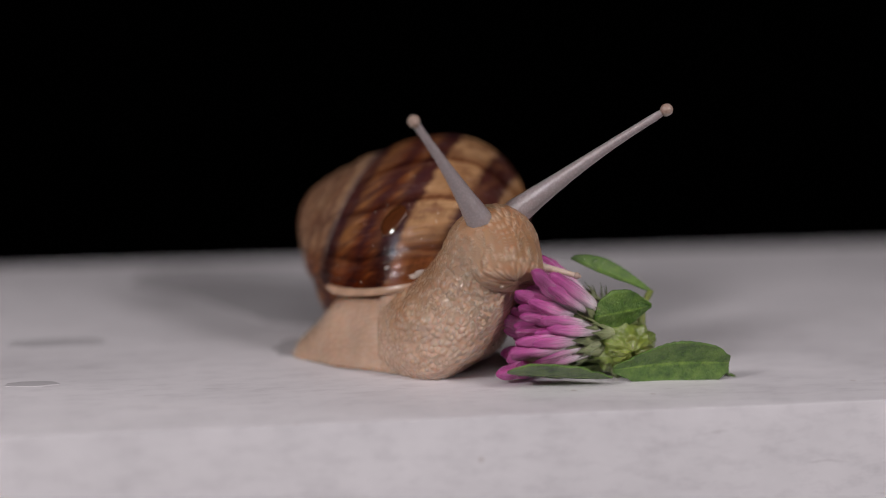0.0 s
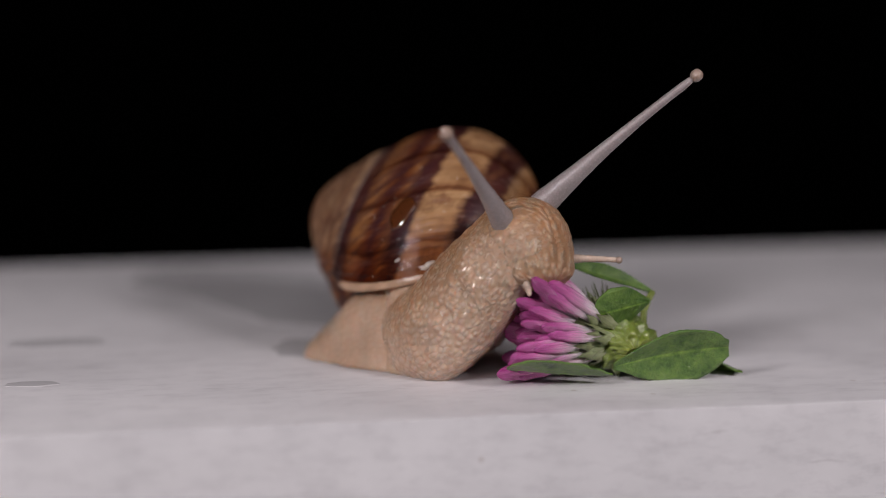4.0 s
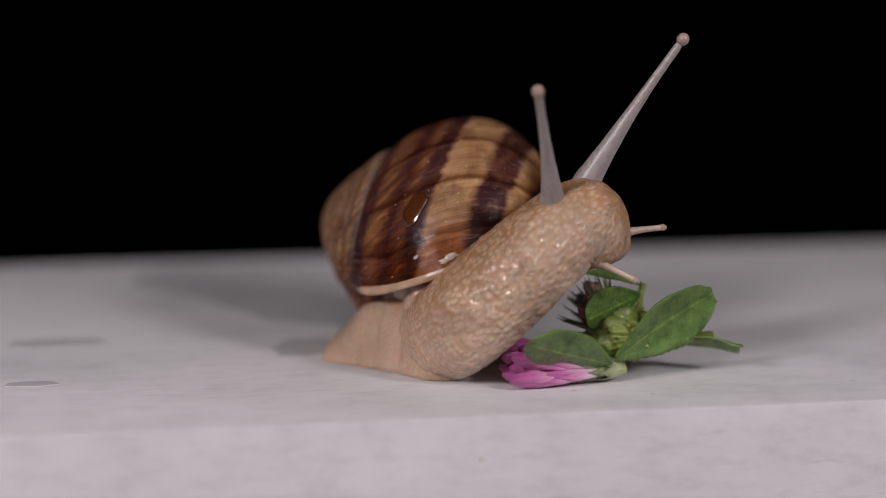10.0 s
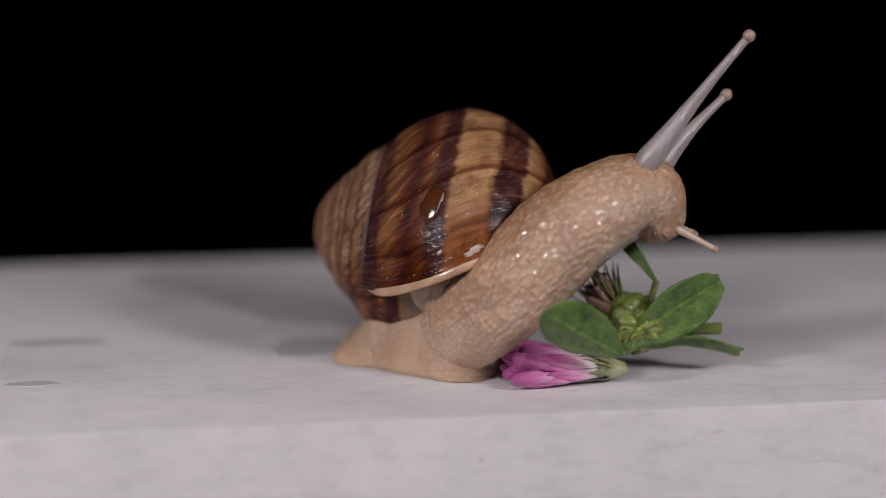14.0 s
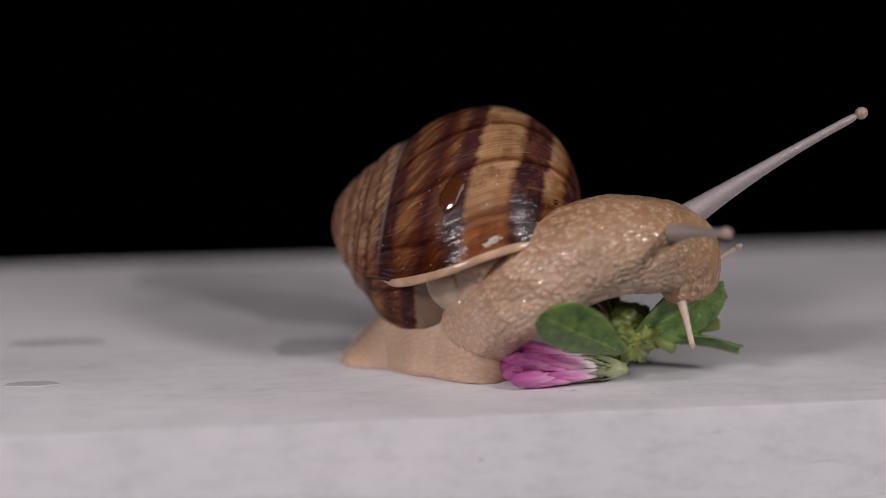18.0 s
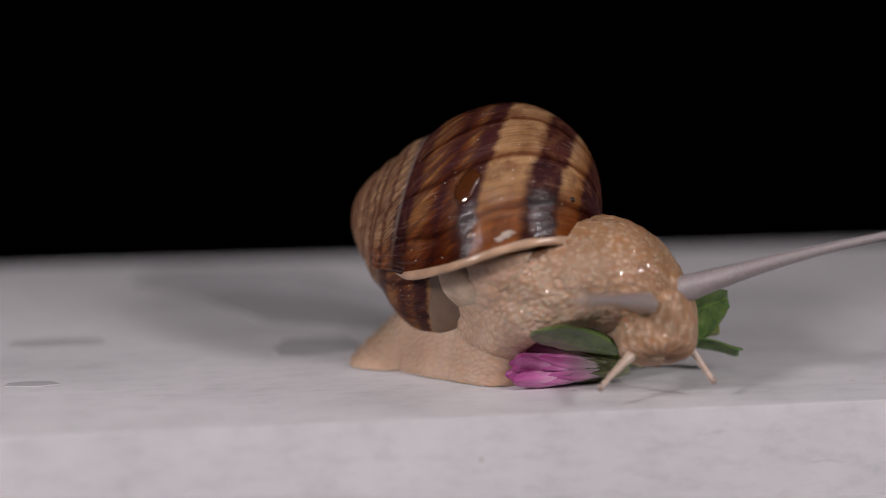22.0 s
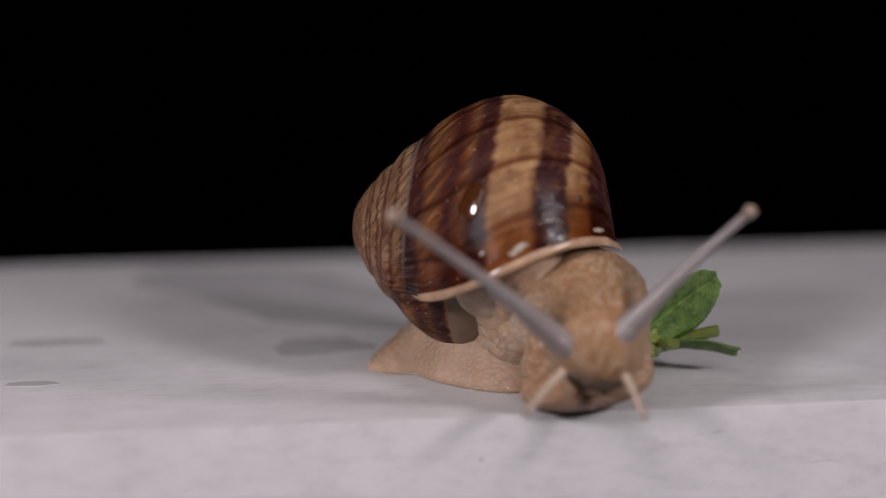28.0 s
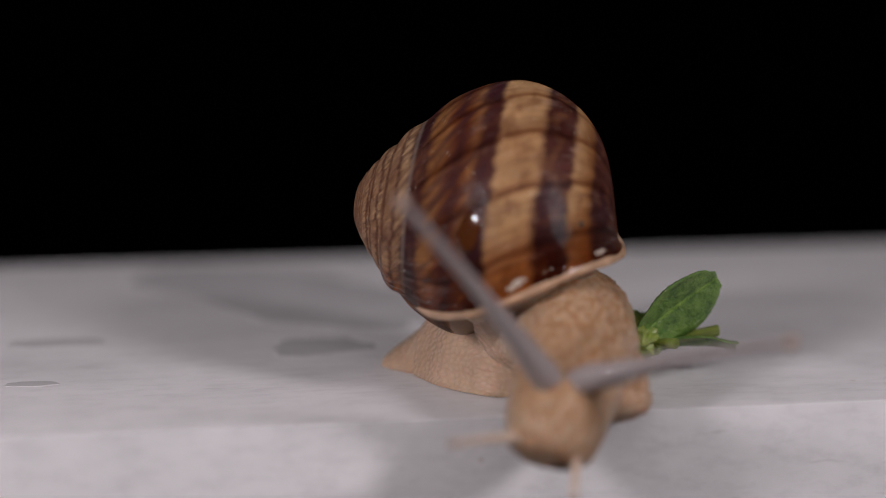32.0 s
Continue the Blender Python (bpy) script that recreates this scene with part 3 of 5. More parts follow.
def graded_material(name, stops, rough, across, bump, grain=40.0):
    """Colour runs along v of the map "length"; fine fibres run the same way."""
    m, ns, ln, b = material(name, rough)
    uv = ns.new("ShaderNodeUVMap")
    uv.uv_map = "length"
    sep = ns.new("ShaderNodeSeparateXYZ")
    ln.new(uv.outputs[0], sep.inputs[0])
    info = ns.new("ShaderNodeObjectInfo")
    fib = node(ns, "ShaderNodeTexNoise", Scale=1.0, Detail=4.0, Roughness=0.6)
    ln.new(scaled(ns, ln, uv.outputs[0], grain, grain * across, 1.0), fib.inputs["Vector"])
    add = ns.new("ShaderNodeMath")
    add.operation = "MULTIPLY_ADD"
    ln.new(fib.outputs["Fac"], add.inputs[0])
    add.inputs[1].default_value = 0.18
    ln.new(sep.outputs[1], add.inputs[2])
    r = ramp(ns, stops)
    ln.new(add.outputs[0], r.inputs[0])
    r2 = ramp(ns, [(0.3, (0.48, 0.46, 0.48)), (0.7, (1.22, 1.22, 1.22))])
    ln.new(fib.outputs["Fac"], r2.inputs[0])
    c = mixed(ns, ln, 0.7, r.outputs[0], r2.outputs[0], "MULTIPLY")
    r3 = ramp(ns, [(0.0, (0.85, 0.83, 0.85)), (1.0, (1.2, 1.18, 1.2))])
    ln.new(info.outputs["Random"], r3.inputs[0])
    ln.new(mixed(ns, ln, 1.0, c, r3.outputs[0], "MULTIPLY"), b.inputs["Base Color"])
    last = bumped(ns, ln, b, fib.outputs["Fac"], 0.7, bump)
    ln.new(last.outputs[0], b.inputs["Coat Normal"])
    b.inputs["Coat Weight"].default_value = 0.9
    b.inputs["Coat Roughness"].default_value = 0.08
    b.inputs["Subsurface Weight"].default_value = 0.4
    b.inputs["Subsurface Radius"].default_value = (1.0, 0.7, 0.8)
    b.inputs["Subsurface Scale"].default_value = 0.001
    return m


def leaf_material():
    m, ns, ln, b = material("clover_leaf", 0.42)
    uv = ns.new("ShaderNodeUVMap")
    uv.uv_map = "length"
    sep = ns.new("ShaderNodeSeparateXYZ")
    ln.new(uv.outputs[0], sep.inputs[0])
    away = ns.new("ShaderNodeMath")
    away.operation = "ABSOLUTE"
    ln.new(sep.outputs[0], away.inputs[0])
    slant = ns.new("ShaderNodeMath")
    slant.operation = "MULTIPLY_ADD"
    ln.new(away.outputs[0], slant.inputs[0])
    slant.inputs[1].default_value = -0.45
    ln.new(sep.outputs[1], slant.inputs[2])
    comb = ns.new("ShaderNodeCombineXYZ")
    ln.new(slant.outputs[0], comb.inputs[0])
    veins = ns.new("ShaderNodeTexWave")
    veins.inputs["Scale"].default_value, veins.inputs["Distortion"].default_value, veins.inputs["Detail"].default_value = 4.2, 0.6, 2.0
    ln.new(comb.outputs[0], veins.inputs["Vector"])
    co = ns.new("ShaderNodeTexCoord").outputs["Object"]
    blot = node(ns, "ShaderNodeTexNoise", Scale=420.0, Detail=5.0, Roughness=0.7)
    ln.new(co, blot.inputs["Vector"])
    r = ramp(ns, [(0.30, (0.018, 0.045, 0.008)), (0.42, (0.065, 0.135, 0.022)), (0.66, (0.15, 0.25, 0.05))])
    ln.new(blot.outputs["Fac"], r.inputs[0])
    rv = ramp(ns, [(0.0, (1, 1, 1)), (0.85, (1, 1, 1)), (1.0, (1.1, 1.1, 1.05))])
    ln.new(veins.outputs["Fac"], rv.inputs[0])
    mid = ramp(ns, [(0.0, (2.2, 2.0, 1.6)), (0.05, (1.5, 1.4, 1.2)), (0.09, (1, 1, 1))])
    ln.new(away.outputs[0], mid.inputs[0])
    c = mixed(ns, ln, 0.5, r.outputs[0], rv.outputs[0], "MULTIPLY")
    ln.new(mixed(ns, ln, 0.8, c, mid.outputs[0], "MULTIPLY"), b.inputs["Base Color"])
    first = bumped(ns, ln, b, veins.outputs["Fac"], 0.06, 0.0002)
    fuzz = node(ns, "ShaderNodeTexNoise", Scale=2200.0, Detail=3.0, Roughness=0.7)
    ln.new(co, fuzz.inputs["Vector"])
    third = bumped(ns, ln, b, fuzz.outputs["Fac"], 0.8, 0.0002, first)
    second = bumped(ns, ln, b, blot.outputs["Fac"], 0.8, 0.0009, third)
    ln.new(second.outputs[0], b.inputs["Coat Normal"])
    b.inputs["Coat Weight"].default_value = 0.75
    b.inputs["Coat Roughness"].default_value = 0.08
    b.inputs["Subsurface Weight"].default_value = 0.15
    b.inputs["Specular IOR Level"].default_value = 0.25
    b.inputs["Subsurface Radius"].default_value = (0.4, 1.0, 0.2)
    b.inputs["Subsurface Scale"].default_value = 0.0006
    return m


MARBLE = marble_material()
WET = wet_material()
SHELL_COAT = shell_material()
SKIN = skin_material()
LIP = plain_flesh("pale_lip", (0.46, 0.29, 0.19), 0.25, 0.2, 300.0, 0.0002)
FLESH = plain_flesh("mantle_flesh", (0.50, 0.37, 0.27), 0.35, 0.3, 500.0, 0.0004)
INNER = plain_flesh("shell_inside", (0.34, 0.22, 0.15), 0.4, 0.1, 200.0, 0.0002)
GLAZE = plain_flesh("mantle_glaze", (0.17, 0.105, 0.065), 0.3, 0.2, 220.0, 0.0002)
FEELER = feeler_material("tentacle_skin", (0.33, 0.28, 0.28))
PALP = feeler_material("lower_tentacle_skin", (0.56, 0.42, 0.335))
BULB = feeler_material("tentacle_tip", (0.36, 0.26, 0.21))
PETAL = graded_material("purple_petal", [(0.05, (0.42, 0.46, 0.24)), (0.20, (0.74, 0.68, 0.62)), (0.42, (0.90, 0.76, 0.80)), (0.58, (0.76, 0.38, 0.58)), (0.74, (0.56, 0.14, 0.37)), (0.92, (0.40, 0.05, 0.25))], 0.25, 0.06, 0.0006)
WITHERED = graded_material("withered_petal", [(0.0, (0.20, 0.17, 0.06)), (0.4, (0.22, 0.13, 0.08)), (1.0, (0.13, 0.06, 0.05))], 0.45, 0.06, 0.0003)
CALYX = graded_material("green_calyx", [(0.0, (0.24, 0.29, 0.035)), (0.45, (0.15, 0.21, 0.038)), (0.7, (0.16, 0.23, 0.06)), (1.0, (0.11, 0.15, 0.045))], 0.4, 0.1, 0.0004)
CUP = graded_material("pale_calyx", [(0.0, (0.30, 0.36, 0.10)), (0.5, (0.42, 0.46, 0.26)), (0.8, (0.24, 0.28, 0.12)), (1.0, (0.10, 0.11, 0.05))], 0.35, 0.1, 0.0003)
LEAF = leaf_material()
DOWN = plain_flesh("pale_hair", (0.30, 0.33, 0.18), 0.35, 0.3, 300.0, 0.00005)
AMBER = plain_flesh("amber_film", (0.075, 0.022, 0.007), 0.12, 0.0, 60.0, 0.00002)
AMBER.node_tree.nodes["Principled BSDF"].inputs["Coat Weight"].default_value = 1.0
CRUST = plain_flesh("dried_slime", (0.55, 0.43, 0.35), 0.18, 0.2, 900.0, 0.0003)
SPECK = plain_flesh("black_speck", (0.01, 0.008, 0.007), 0.4, 0.0, 900.0, 0.0002)
DARK = plain_flesh("black_cloth", (0.0012, 0.0012, 0.0012), 0.95, 0.0, 30.0, 0.001)
DARK.node_tree.nodes["Principled BSDF"].inputs["Specular IOR Level"].default_value = 0.0


# ---- helpers for shapes and paths ----
MM = 0.001


def path(rows):
    """A smooth way through rows of seconds and millimetres; gives a place in metres at any time."""
    ts = [r[0] for r in rows]
    ps = [Vector(r[1:4]) * MM for r in rows]
    n = len(ts)
    ms = [(ps[min(i + 1, n - 1)] - ps[max(i - 1, 0)]) / (ts[min(i + 1, n - 1)] - ts[max(i - 1, 0)]) for i in range(n)]

    def place(t):
        k = 0
        while k < n - 2 and ts[k + 1] < t:
            k += 1
        h = ts[k + 1] - ts[k]
        u = (t - ts[k]) / h
        return (ps[k] * (2 * u ** 3 - 3 * u * u + 1) + ms[k] * (h * (u ** 3 - 2 * u * u + u))
                + ps[k + 1] * (3 * u * u - 2 * u ** 3) + ms[k + 1] * (h * (u ** 3 - u * u)))
    return place


def frame_of(origin, forward, side):
    """A pose with y along forward and x near to side."""
    y = forward.normalized()
    x = (side - y * side.dot(y)).normalized()
    z = x.cross(y)
    m = Matrix((x, y, z)).transposed().to_4x4()
    m.translation = origin
    return m


def grid_mesh(name, rows, closed=True, caps=False, uvs=None, uv_name="length"):
    """A mesh from rings of points; rings run round when closed."""
    nr, nc = len(rows), len(rows[0])
    verts = [p for row in rows for p in row]
    faces, corner = [], []
    for i in range(nr - 1):
        for j in range(nc if closed else nc - 1):
            k = (j + 1) % nc
            faces.append((i * nc + j, i * nc + k, (i + 1) * nc + k, (i + 1) * nc + j))
            if uvs:
                corner += [uvs(i, j), uvs(i, j + 1), uvs(i + 1, j + 1), uvs(i + 1, j)]
    if caps:
        faces.append(tuple(range(nc))[::-1])
        faces.append(tuple((nr - 1) * nc + j for j in range(nc)))
        if uvs:
            corner += [uvs(0, j) for j in range(nc)][::-1] + [uvs(nr - 1, j) for j in range(nc)]
    me = bpy.data.meshes.new(name)
    me.from_pydata(verts, [], faces)
    if uvs:
        layer = me.uv_layers.new(name=uv_name)
        layer.data.foreach_set("uv", [c for uv in corner for c in uv])
    me.shade_smooth()
    return me


def part(name, me, mat, parent, label=""):
    ob = new(name, me)
    if not me.materials:
        me.materials.append(mat)
    ob.parent = parent
    if label:
        ob["label"] = label
    return ob


def thing(name, label, category, group="", kind=""):
    return tagged(new(name), label, category, group, kind)


def keyed_times(step=0.5):
    return [i * step for i in range(int(32 / step) + 1)]


# ---- the setting ----
YAW = math.atan2(21.0, 128.1)
EDGE = Vector((0.0, -0.0250, 0))


def slab_mesh():
    """A marble slab with rounded long edges, its front top edge on y = 0 of its own space."""
    depth, thick, half, r = 0.143, 0.045, 0.42, 0.00012
    profile = []
    for cy, cz, a0 in ((r, -r, 180), (depth - r, -r, 90), (depth - r, -thick + r, 0), (r, -thick + r, -90)):
        for k in range(7):
            a = radians(a0 - 90 * k / 6)
            profile.append((cy + r * math.cos(a), cz + r * math.sin(a)))
    rows = []
    for i in range(85):
        x = -half + 2 * half * i / 84
        rows.append([(x, y + 0.0003 * noise.noise((x * 30, y * 20, z * 20)), z) for y, z in profile])
    return grid_mesh("marble_slab", rows, True, True)


def build_setting():
    slab = tagged(new("tabletop", slab_mesh()), "white marble slab with a rounded front edge and wet stains", "tabletop", kind="structure")
    slab.data.materials.append(MARBLE)
    slab.matrix_world = Matrix.Translation(EDGE) @ pose(0, 0, 0, 0, 0, math.degrees(YAW))
    for name, x0, x1, y0, y1, z0, z1 in (("plinth", -0.40, 0.40, 0.010, 0.133, -0.20, -0.0452), ("floor", -1.2, 1.2, -1.2, 1.2, -0.25, -0.20),
                                         ("wall_north", -1.2, 1.2, 1.2, 1.25, -0.25, 0.9), ("wall_south", -1.2, 1.2, -1.25, -1.2, -0.25, 0.9),
                                         ("wall_east", 1.2, 1.25, -1.25, 1.25, -0.25, 0.9), ("wall_west", -1.25, -1.2, -1.25, 1.25, -0.25, 0.9),
                                         ("ceiling", -1.25, 1.25, -1.25, 1.25, 0.9, 0.95)):
        bm = bmesh.new()
        bmesh.ops.create_cube(bm, size=1, matrix=Matrix.Translation(((x0 + x1) / 2, (y0 + y1) / 2, (z0 + z1) / 2)) @ Matrix.Diagonal((x1 - x0, y1 - y0, z1 - z0, 1)))
        me = bpy.data.meshes.new(name)
        bm.to_mesh(me)
        me.materials.append(DARK)
        ob = tagged(new(name, me), "plain black cloth-covered " + name.split("_")[0], name.split("_")[0], kind="structure")
        if name == "plinth":
            ob.matrix_world = slab.matrix_world.copy()


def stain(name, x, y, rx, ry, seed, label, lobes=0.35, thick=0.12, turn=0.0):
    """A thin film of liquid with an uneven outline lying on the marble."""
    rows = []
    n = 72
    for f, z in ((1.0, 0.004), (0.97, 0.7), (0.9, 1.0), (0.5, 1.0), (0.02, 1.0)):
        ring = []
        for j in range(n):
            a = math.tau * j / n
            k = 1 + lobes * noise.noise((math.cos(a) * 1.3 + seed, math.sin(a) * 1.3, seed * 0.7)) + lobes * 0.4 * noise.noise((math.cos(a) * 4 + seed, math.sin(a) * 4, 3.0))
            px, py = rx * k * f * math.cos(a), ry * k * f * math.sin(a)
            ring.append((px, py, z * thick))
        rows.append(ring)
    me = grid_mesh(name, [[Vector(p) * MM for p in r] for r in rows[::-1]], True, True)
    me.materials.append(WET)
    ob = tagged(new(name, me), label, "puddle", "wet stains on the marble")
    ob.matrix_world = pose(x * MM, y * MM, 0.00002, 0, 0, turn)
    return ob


# ---- the snail ----
def shell_point(theta, phi, inset=0.0):
    """A point of the coiled shell: theta back from the mouth, phi round the whorl (0 at its outer side, 90 degrees towards the tip)."""
    th = theta - 0.453 * math.sin(phi) - 0.178 * (1 - math.cos(phi))
    k = math.exp(-GROW * th + 0.000765 * max(0, th - math.tau) ** 2)
    flare = 1 + 0.025 * max(0, 1 - theta / 0.16) ** 2 * min(1, max(0, (0.7 - phi) / 0.4))
    rr = 16.25 * flare * k - inset
    ra = (19.46 if phi > 0 else 18.11) * flare * k - inset
    seam = math.exp(-((phi - 0.80) / 0.17) ** 2) * k
    rise = 21.67 - 25.73 * k ** 1.226 + 0.8 * max(0, 1 - th / 2.5) ** 2
    e = SHELL_E0 * math.cos(th) + SHELL_E1 * math.sin(th)
    bulge = 1 - 0.175 * (math.sqrt(math.sin(phi) ** 2 + 0.05) + math.sin(phi) - 0.2236)
    return (SHELL_SET + SHELL_A * (rise + ra * math.sin(phi)) + e * (8.11 * k - seam + rr * math.cos(phi) * bulge)) * MM


GROW = math.log(1.3784) / math.tau
SHELL_A = Vector((-1.0, 0.54, -0.333)).normalized()
SHELL_E0 = Vector((0.0, -1.0, -0.031))
SHELL_E0 = (SHELL_E0 - SHELL_A * SHELL_E0.dot(SHELL_A)).normalized()
SHELL_E1 = SHELL_E0.cross(SHELL_A)
if SHELL_E1.z < 0:
    SHELL_E1 = -SHELL_E1
PATCH, DOT = (0.53, 0.14), (0.34, -0.83)
SHELL_SET = Vector((-2.4, 4.3, -6.5))


def build_shell(snail):
    turns, per, around = 11.0, 90, 80
    n = int(turns * per)
    rows = []
    for i in range(n + 1):
        th = turns * math.tau * i / n
        ring = []
        for j in range(around):
            ph = -math.pi + math.tau * j / around
            p = shell_point(th, ph)
            q = noise.noise((th * 9, ph * 0.8, 1.0)) * 0.10 + noise.noise((th * 30, ph, 4.0)) * 0.05
            ring.append(p + (SHELL_E0 * math.cos(th) + SHELL_E1 * math.sin(th)) * (q * math.cos(ph) * math.exp(-GROW * th) * MM))
        rows.append(ring)
    me = grid_mesh("shell", rows, True, False, lambda i, j: (turns * i / n / 5, j / around), "coil")
    shell = part("shell", me, SHELL_COAT, snail, "coiled glossy shell banded in tan and dark brown")
    # the inside wall seen through the mouth
    m = 60
    rows = [[shell_point(1.6 * i / m, -math.pi + math.tau * j / around, 0.7) for j in range(around)] for i in range(m + 1)]
    inner = grid_mesh("inside", rows, True, False)
    part("shell_inside", inner, INNER, shell, "brownish inner wall of the shell")
    # a glaze of brown skin lies on the earlier whorl inside the mouth
    rows = []
    for i in range(31):
        th = 5.05 + 1.5 * i / 30
        ring = []
        for j in range(33):
            ph = -1.5 + (1.52 + 0.05 * noise.noise((th * 3, 1.0, 0))) * j / 32
            edge = min(1, j / 3, (32 - j) / 3, i / 3, (30 - i) / 3)
            ring.append(shell_point(th, ph, -0.30 * edge + 0.1))
        rows.append(ring)
    part("inner_lip", grid_mesh("inner_lip", rows, False, False), GLAZE, shell, "smooth brown skin inside the shell's mouth")
    # the rounded lip round the mouth, which runs out at the seam
    rows = []
    for j in range(65):
        ph = -2.7 + 3.5 * j / 64
        thin = min(1, (0.82 - ph) / 0.25, (ph + 2.75) / 0.5)
        mid = shell_point(0.0, ph, 0.45)
        out = (shell_point(0.0, ph) - shell_point(0.0, ph, 1.0)).normalized()
        fwd = (shell_point(0.0, ph) - shell_point(0.05, ph)).normalized()
        rows.append([mid + (out * math.cos(a) * 0.52 + fwd * math.sin(a) * 1.0) * (thin * (1 + 0.15 * noise.noise((ph * 4, 2.0, 0)))) * MM for a in (math.tau * k / 12 for k in range(12))])
    part("shell_lip", grid_mesh("lip", rows, True, True), LIP, shell, "pale peach thickened lip")
    rows = []
    for i in range(7):
        f = 1 - i / 6
        ring = []
        for j in range(24):
            a = math.tau * j / 24
            k = f * (1 + 0.25 * noise.noise((math.cos(a) * 2, math.sin(a) * 2, 6.0)))
            ring.append(shell_point(PATCH[0] + 0.13 * k * math.sin(a), PATCH[1] + 0.10 * k * math.cos(a), -0.02 - 0.22 * math.sqrt(max(0, 1 - f * f))))
        rows.append(ring)
    part("wet_patch", grid_mesh("film", rows, True, True), AMBER, shell, "dark drop of slime on the shell")
    for th, ph, long, wide, seed in ((0.08, -0.26, 0.075, 0.028, 2.0), (0.09, -1.08, 0.09, 0.022, 9.0), (0.16, 0.03, 0.02, 0.014, 5.0)):
        rows = []
        for i in range(6):
            f = 1 - i / 5.4
            ring = []
            for j in range(22):
                a = math.tau * j / 22
                k = f * (1 + 0.7 * noise.noise((math.cos(a) * 2.2 + seed, math.sin(a) * 2.2, seed)))
                high = 0.02 + 0.12 * (1 - f) + 0.10 * noise.noise((i * 1.3 + seed, j * 0.9, 0.0)) * (1 - f)
                ring.append(shell_point(th + wide * k * math.sin(a) - 0.3 * wide * math.cos(a), ph + long * k * math.cos(a), -high))
            rows.append(ring)
        part("crust", grid_mesh("crust", rows, True, True), CRUST, shell, "flake of dried whitish slime")
    me = ball_mesh("speck", 0.45, 0.5, 0.45)
    speck = part("speck", me, SPECK, shell, "tiny black speck")
    speck.location = shell_point(DOT[0], DOT[1], 0.1)
    return shell


def flesh_mesh(name, lat, length, up, rest, cut=None, power=2.0, nu=20, nv=36):
    """An egg-shaped piece of the body, y along it, x across, z to the back; cut flattens its sole."""
    rows, at = [], []
    for i in range(nu + 1):
        a = -math.pi / 2 + math.pi * (0.015 + 0.97 * i / nu)
        s, c = math.sin(a), abs(math.cos(a)) ** (2.0 / power)
        ring = []
        for j in range(nv):
            b = math.tau * j / nv
            x, y, z = lat * c * math.cos(b), length * s, up * c * math.sin(b)
            if z < 0:
                x *= 1 + (0.10 if cut is None else 0.16) * (-z / up)
            q = Vector((x, y + rest, z))
            lump = 1 + 0.045 * noise.noise(q * 0.3) + 0.018 * noise.noise(q * 1.2)
            x, z = x * lump, z * lump
            if cut is not None:
                z = max(z, -cut)
            ring.append(Vector((x, y, z)) * MM)
            at.append((x, y + rest, z))
        rows.append(ring)
    me = grid_mesh(name, rows, True, True)
    layer = me.attributes.new("rest", "FLOAT_VECTOR", "POINT")
    layer.data.foreach_set("vector", [c for p in at for c in p])
    girth = (lat + up) / 2
    skin_map(me, lambda k: (girth * ((math.tau * (k % nv) / nv + math.pi / 2) % math.tau - math.pi), at[k][1]))
    return me


def skin_map(me, where):
    """Millimetres round the body and along it, for the grain of the skin."""
    layer = me.attributes.new("skin", "FLOAT_VECTOR", "POINT")
    layer.data.foreach_set("vector", [c for k in range(len(me.vertices)) for c in (*where(k), 0.0)])


def along(points, u):
    """Catmull-Rom through the points at u, from 0 to their last index; gives place and direction."""
    n = len(points)
    k = min(int(u), n - 2)
    f = u - k
    p0, p1, p2, p3 = points[max(k - 1, 0)], points[k], points[k + 1], points[min(k + 2, n - 1)]
    m1, m2 = (p2 - p0) / 2, (p3 - p1) / 2
    place = p1 * (2 * f ** 3 - 3 * f * f + 1) + m1 * (f ** 3 - 2 * f * f + f) + p2 * (3 * f * f - 2 * f ** 3) + m2 * (f ** 3 - f * f)
    way = p1 * (6 * f * f - 6 * f) + m1 * (3 * f * f - 4 * f + 1) + p2 * (6 * f - 6 * f * f) + m2 * (3 * f * f - 2 * f)
    return place, way


def blend(stops, u):
    for (a, *va), (b, *vb) in zip(stops, stops[1:]):
        if u <= b:
            f = (u - a) / (b - a)
            return [p + (q - p) * f for p, q in zip(va, vb)]
    return stops[-1][1:]


# station along the raised body: half width, half height, half length
GIRTH = ((2.2, 9.0, 8.0, 7.0), (2.6, 10.2, 8.8, 7.5), (3.0, 10.6, 9.0, 8.0), (3.5, 10.2, 8.7, 8.0), (4.0, 9.2, 8.1, 8.0), (4.5, 7.8, 7.3, 7.5), (5.0, 7.0, 6.4, 6.0), (5.4, 6.5, 5.0, 4.4), (6.0, 5.6, 3.3, 2.4))
# station along the foot: half width on the ground, height of the flank, half length
TREAD = ((0.0, 1.0, 0.5, 2.0), (0.15, 3.2, 1.3, 3.4), (0.35, 6.0, 2.8, 4.5), (0.7, 8.6, 6.2, 5.5), (1.2, 11.2, 11.2, 7.0), (1.7, 12.2, 14.5, 7.0), (2.2, 11.2, 15.0, 6.0), (2.5, 9.6, 13.0, 4.8))
LENGTHS = ((0.0, 0.0), (1.0, 11.0), (2.0, 21.0), (3.0, 38.0), (4.0, 51.0), (5.0, 64.0), (6.0, 69.0))
RAISED, GROUNDED = 40, 26


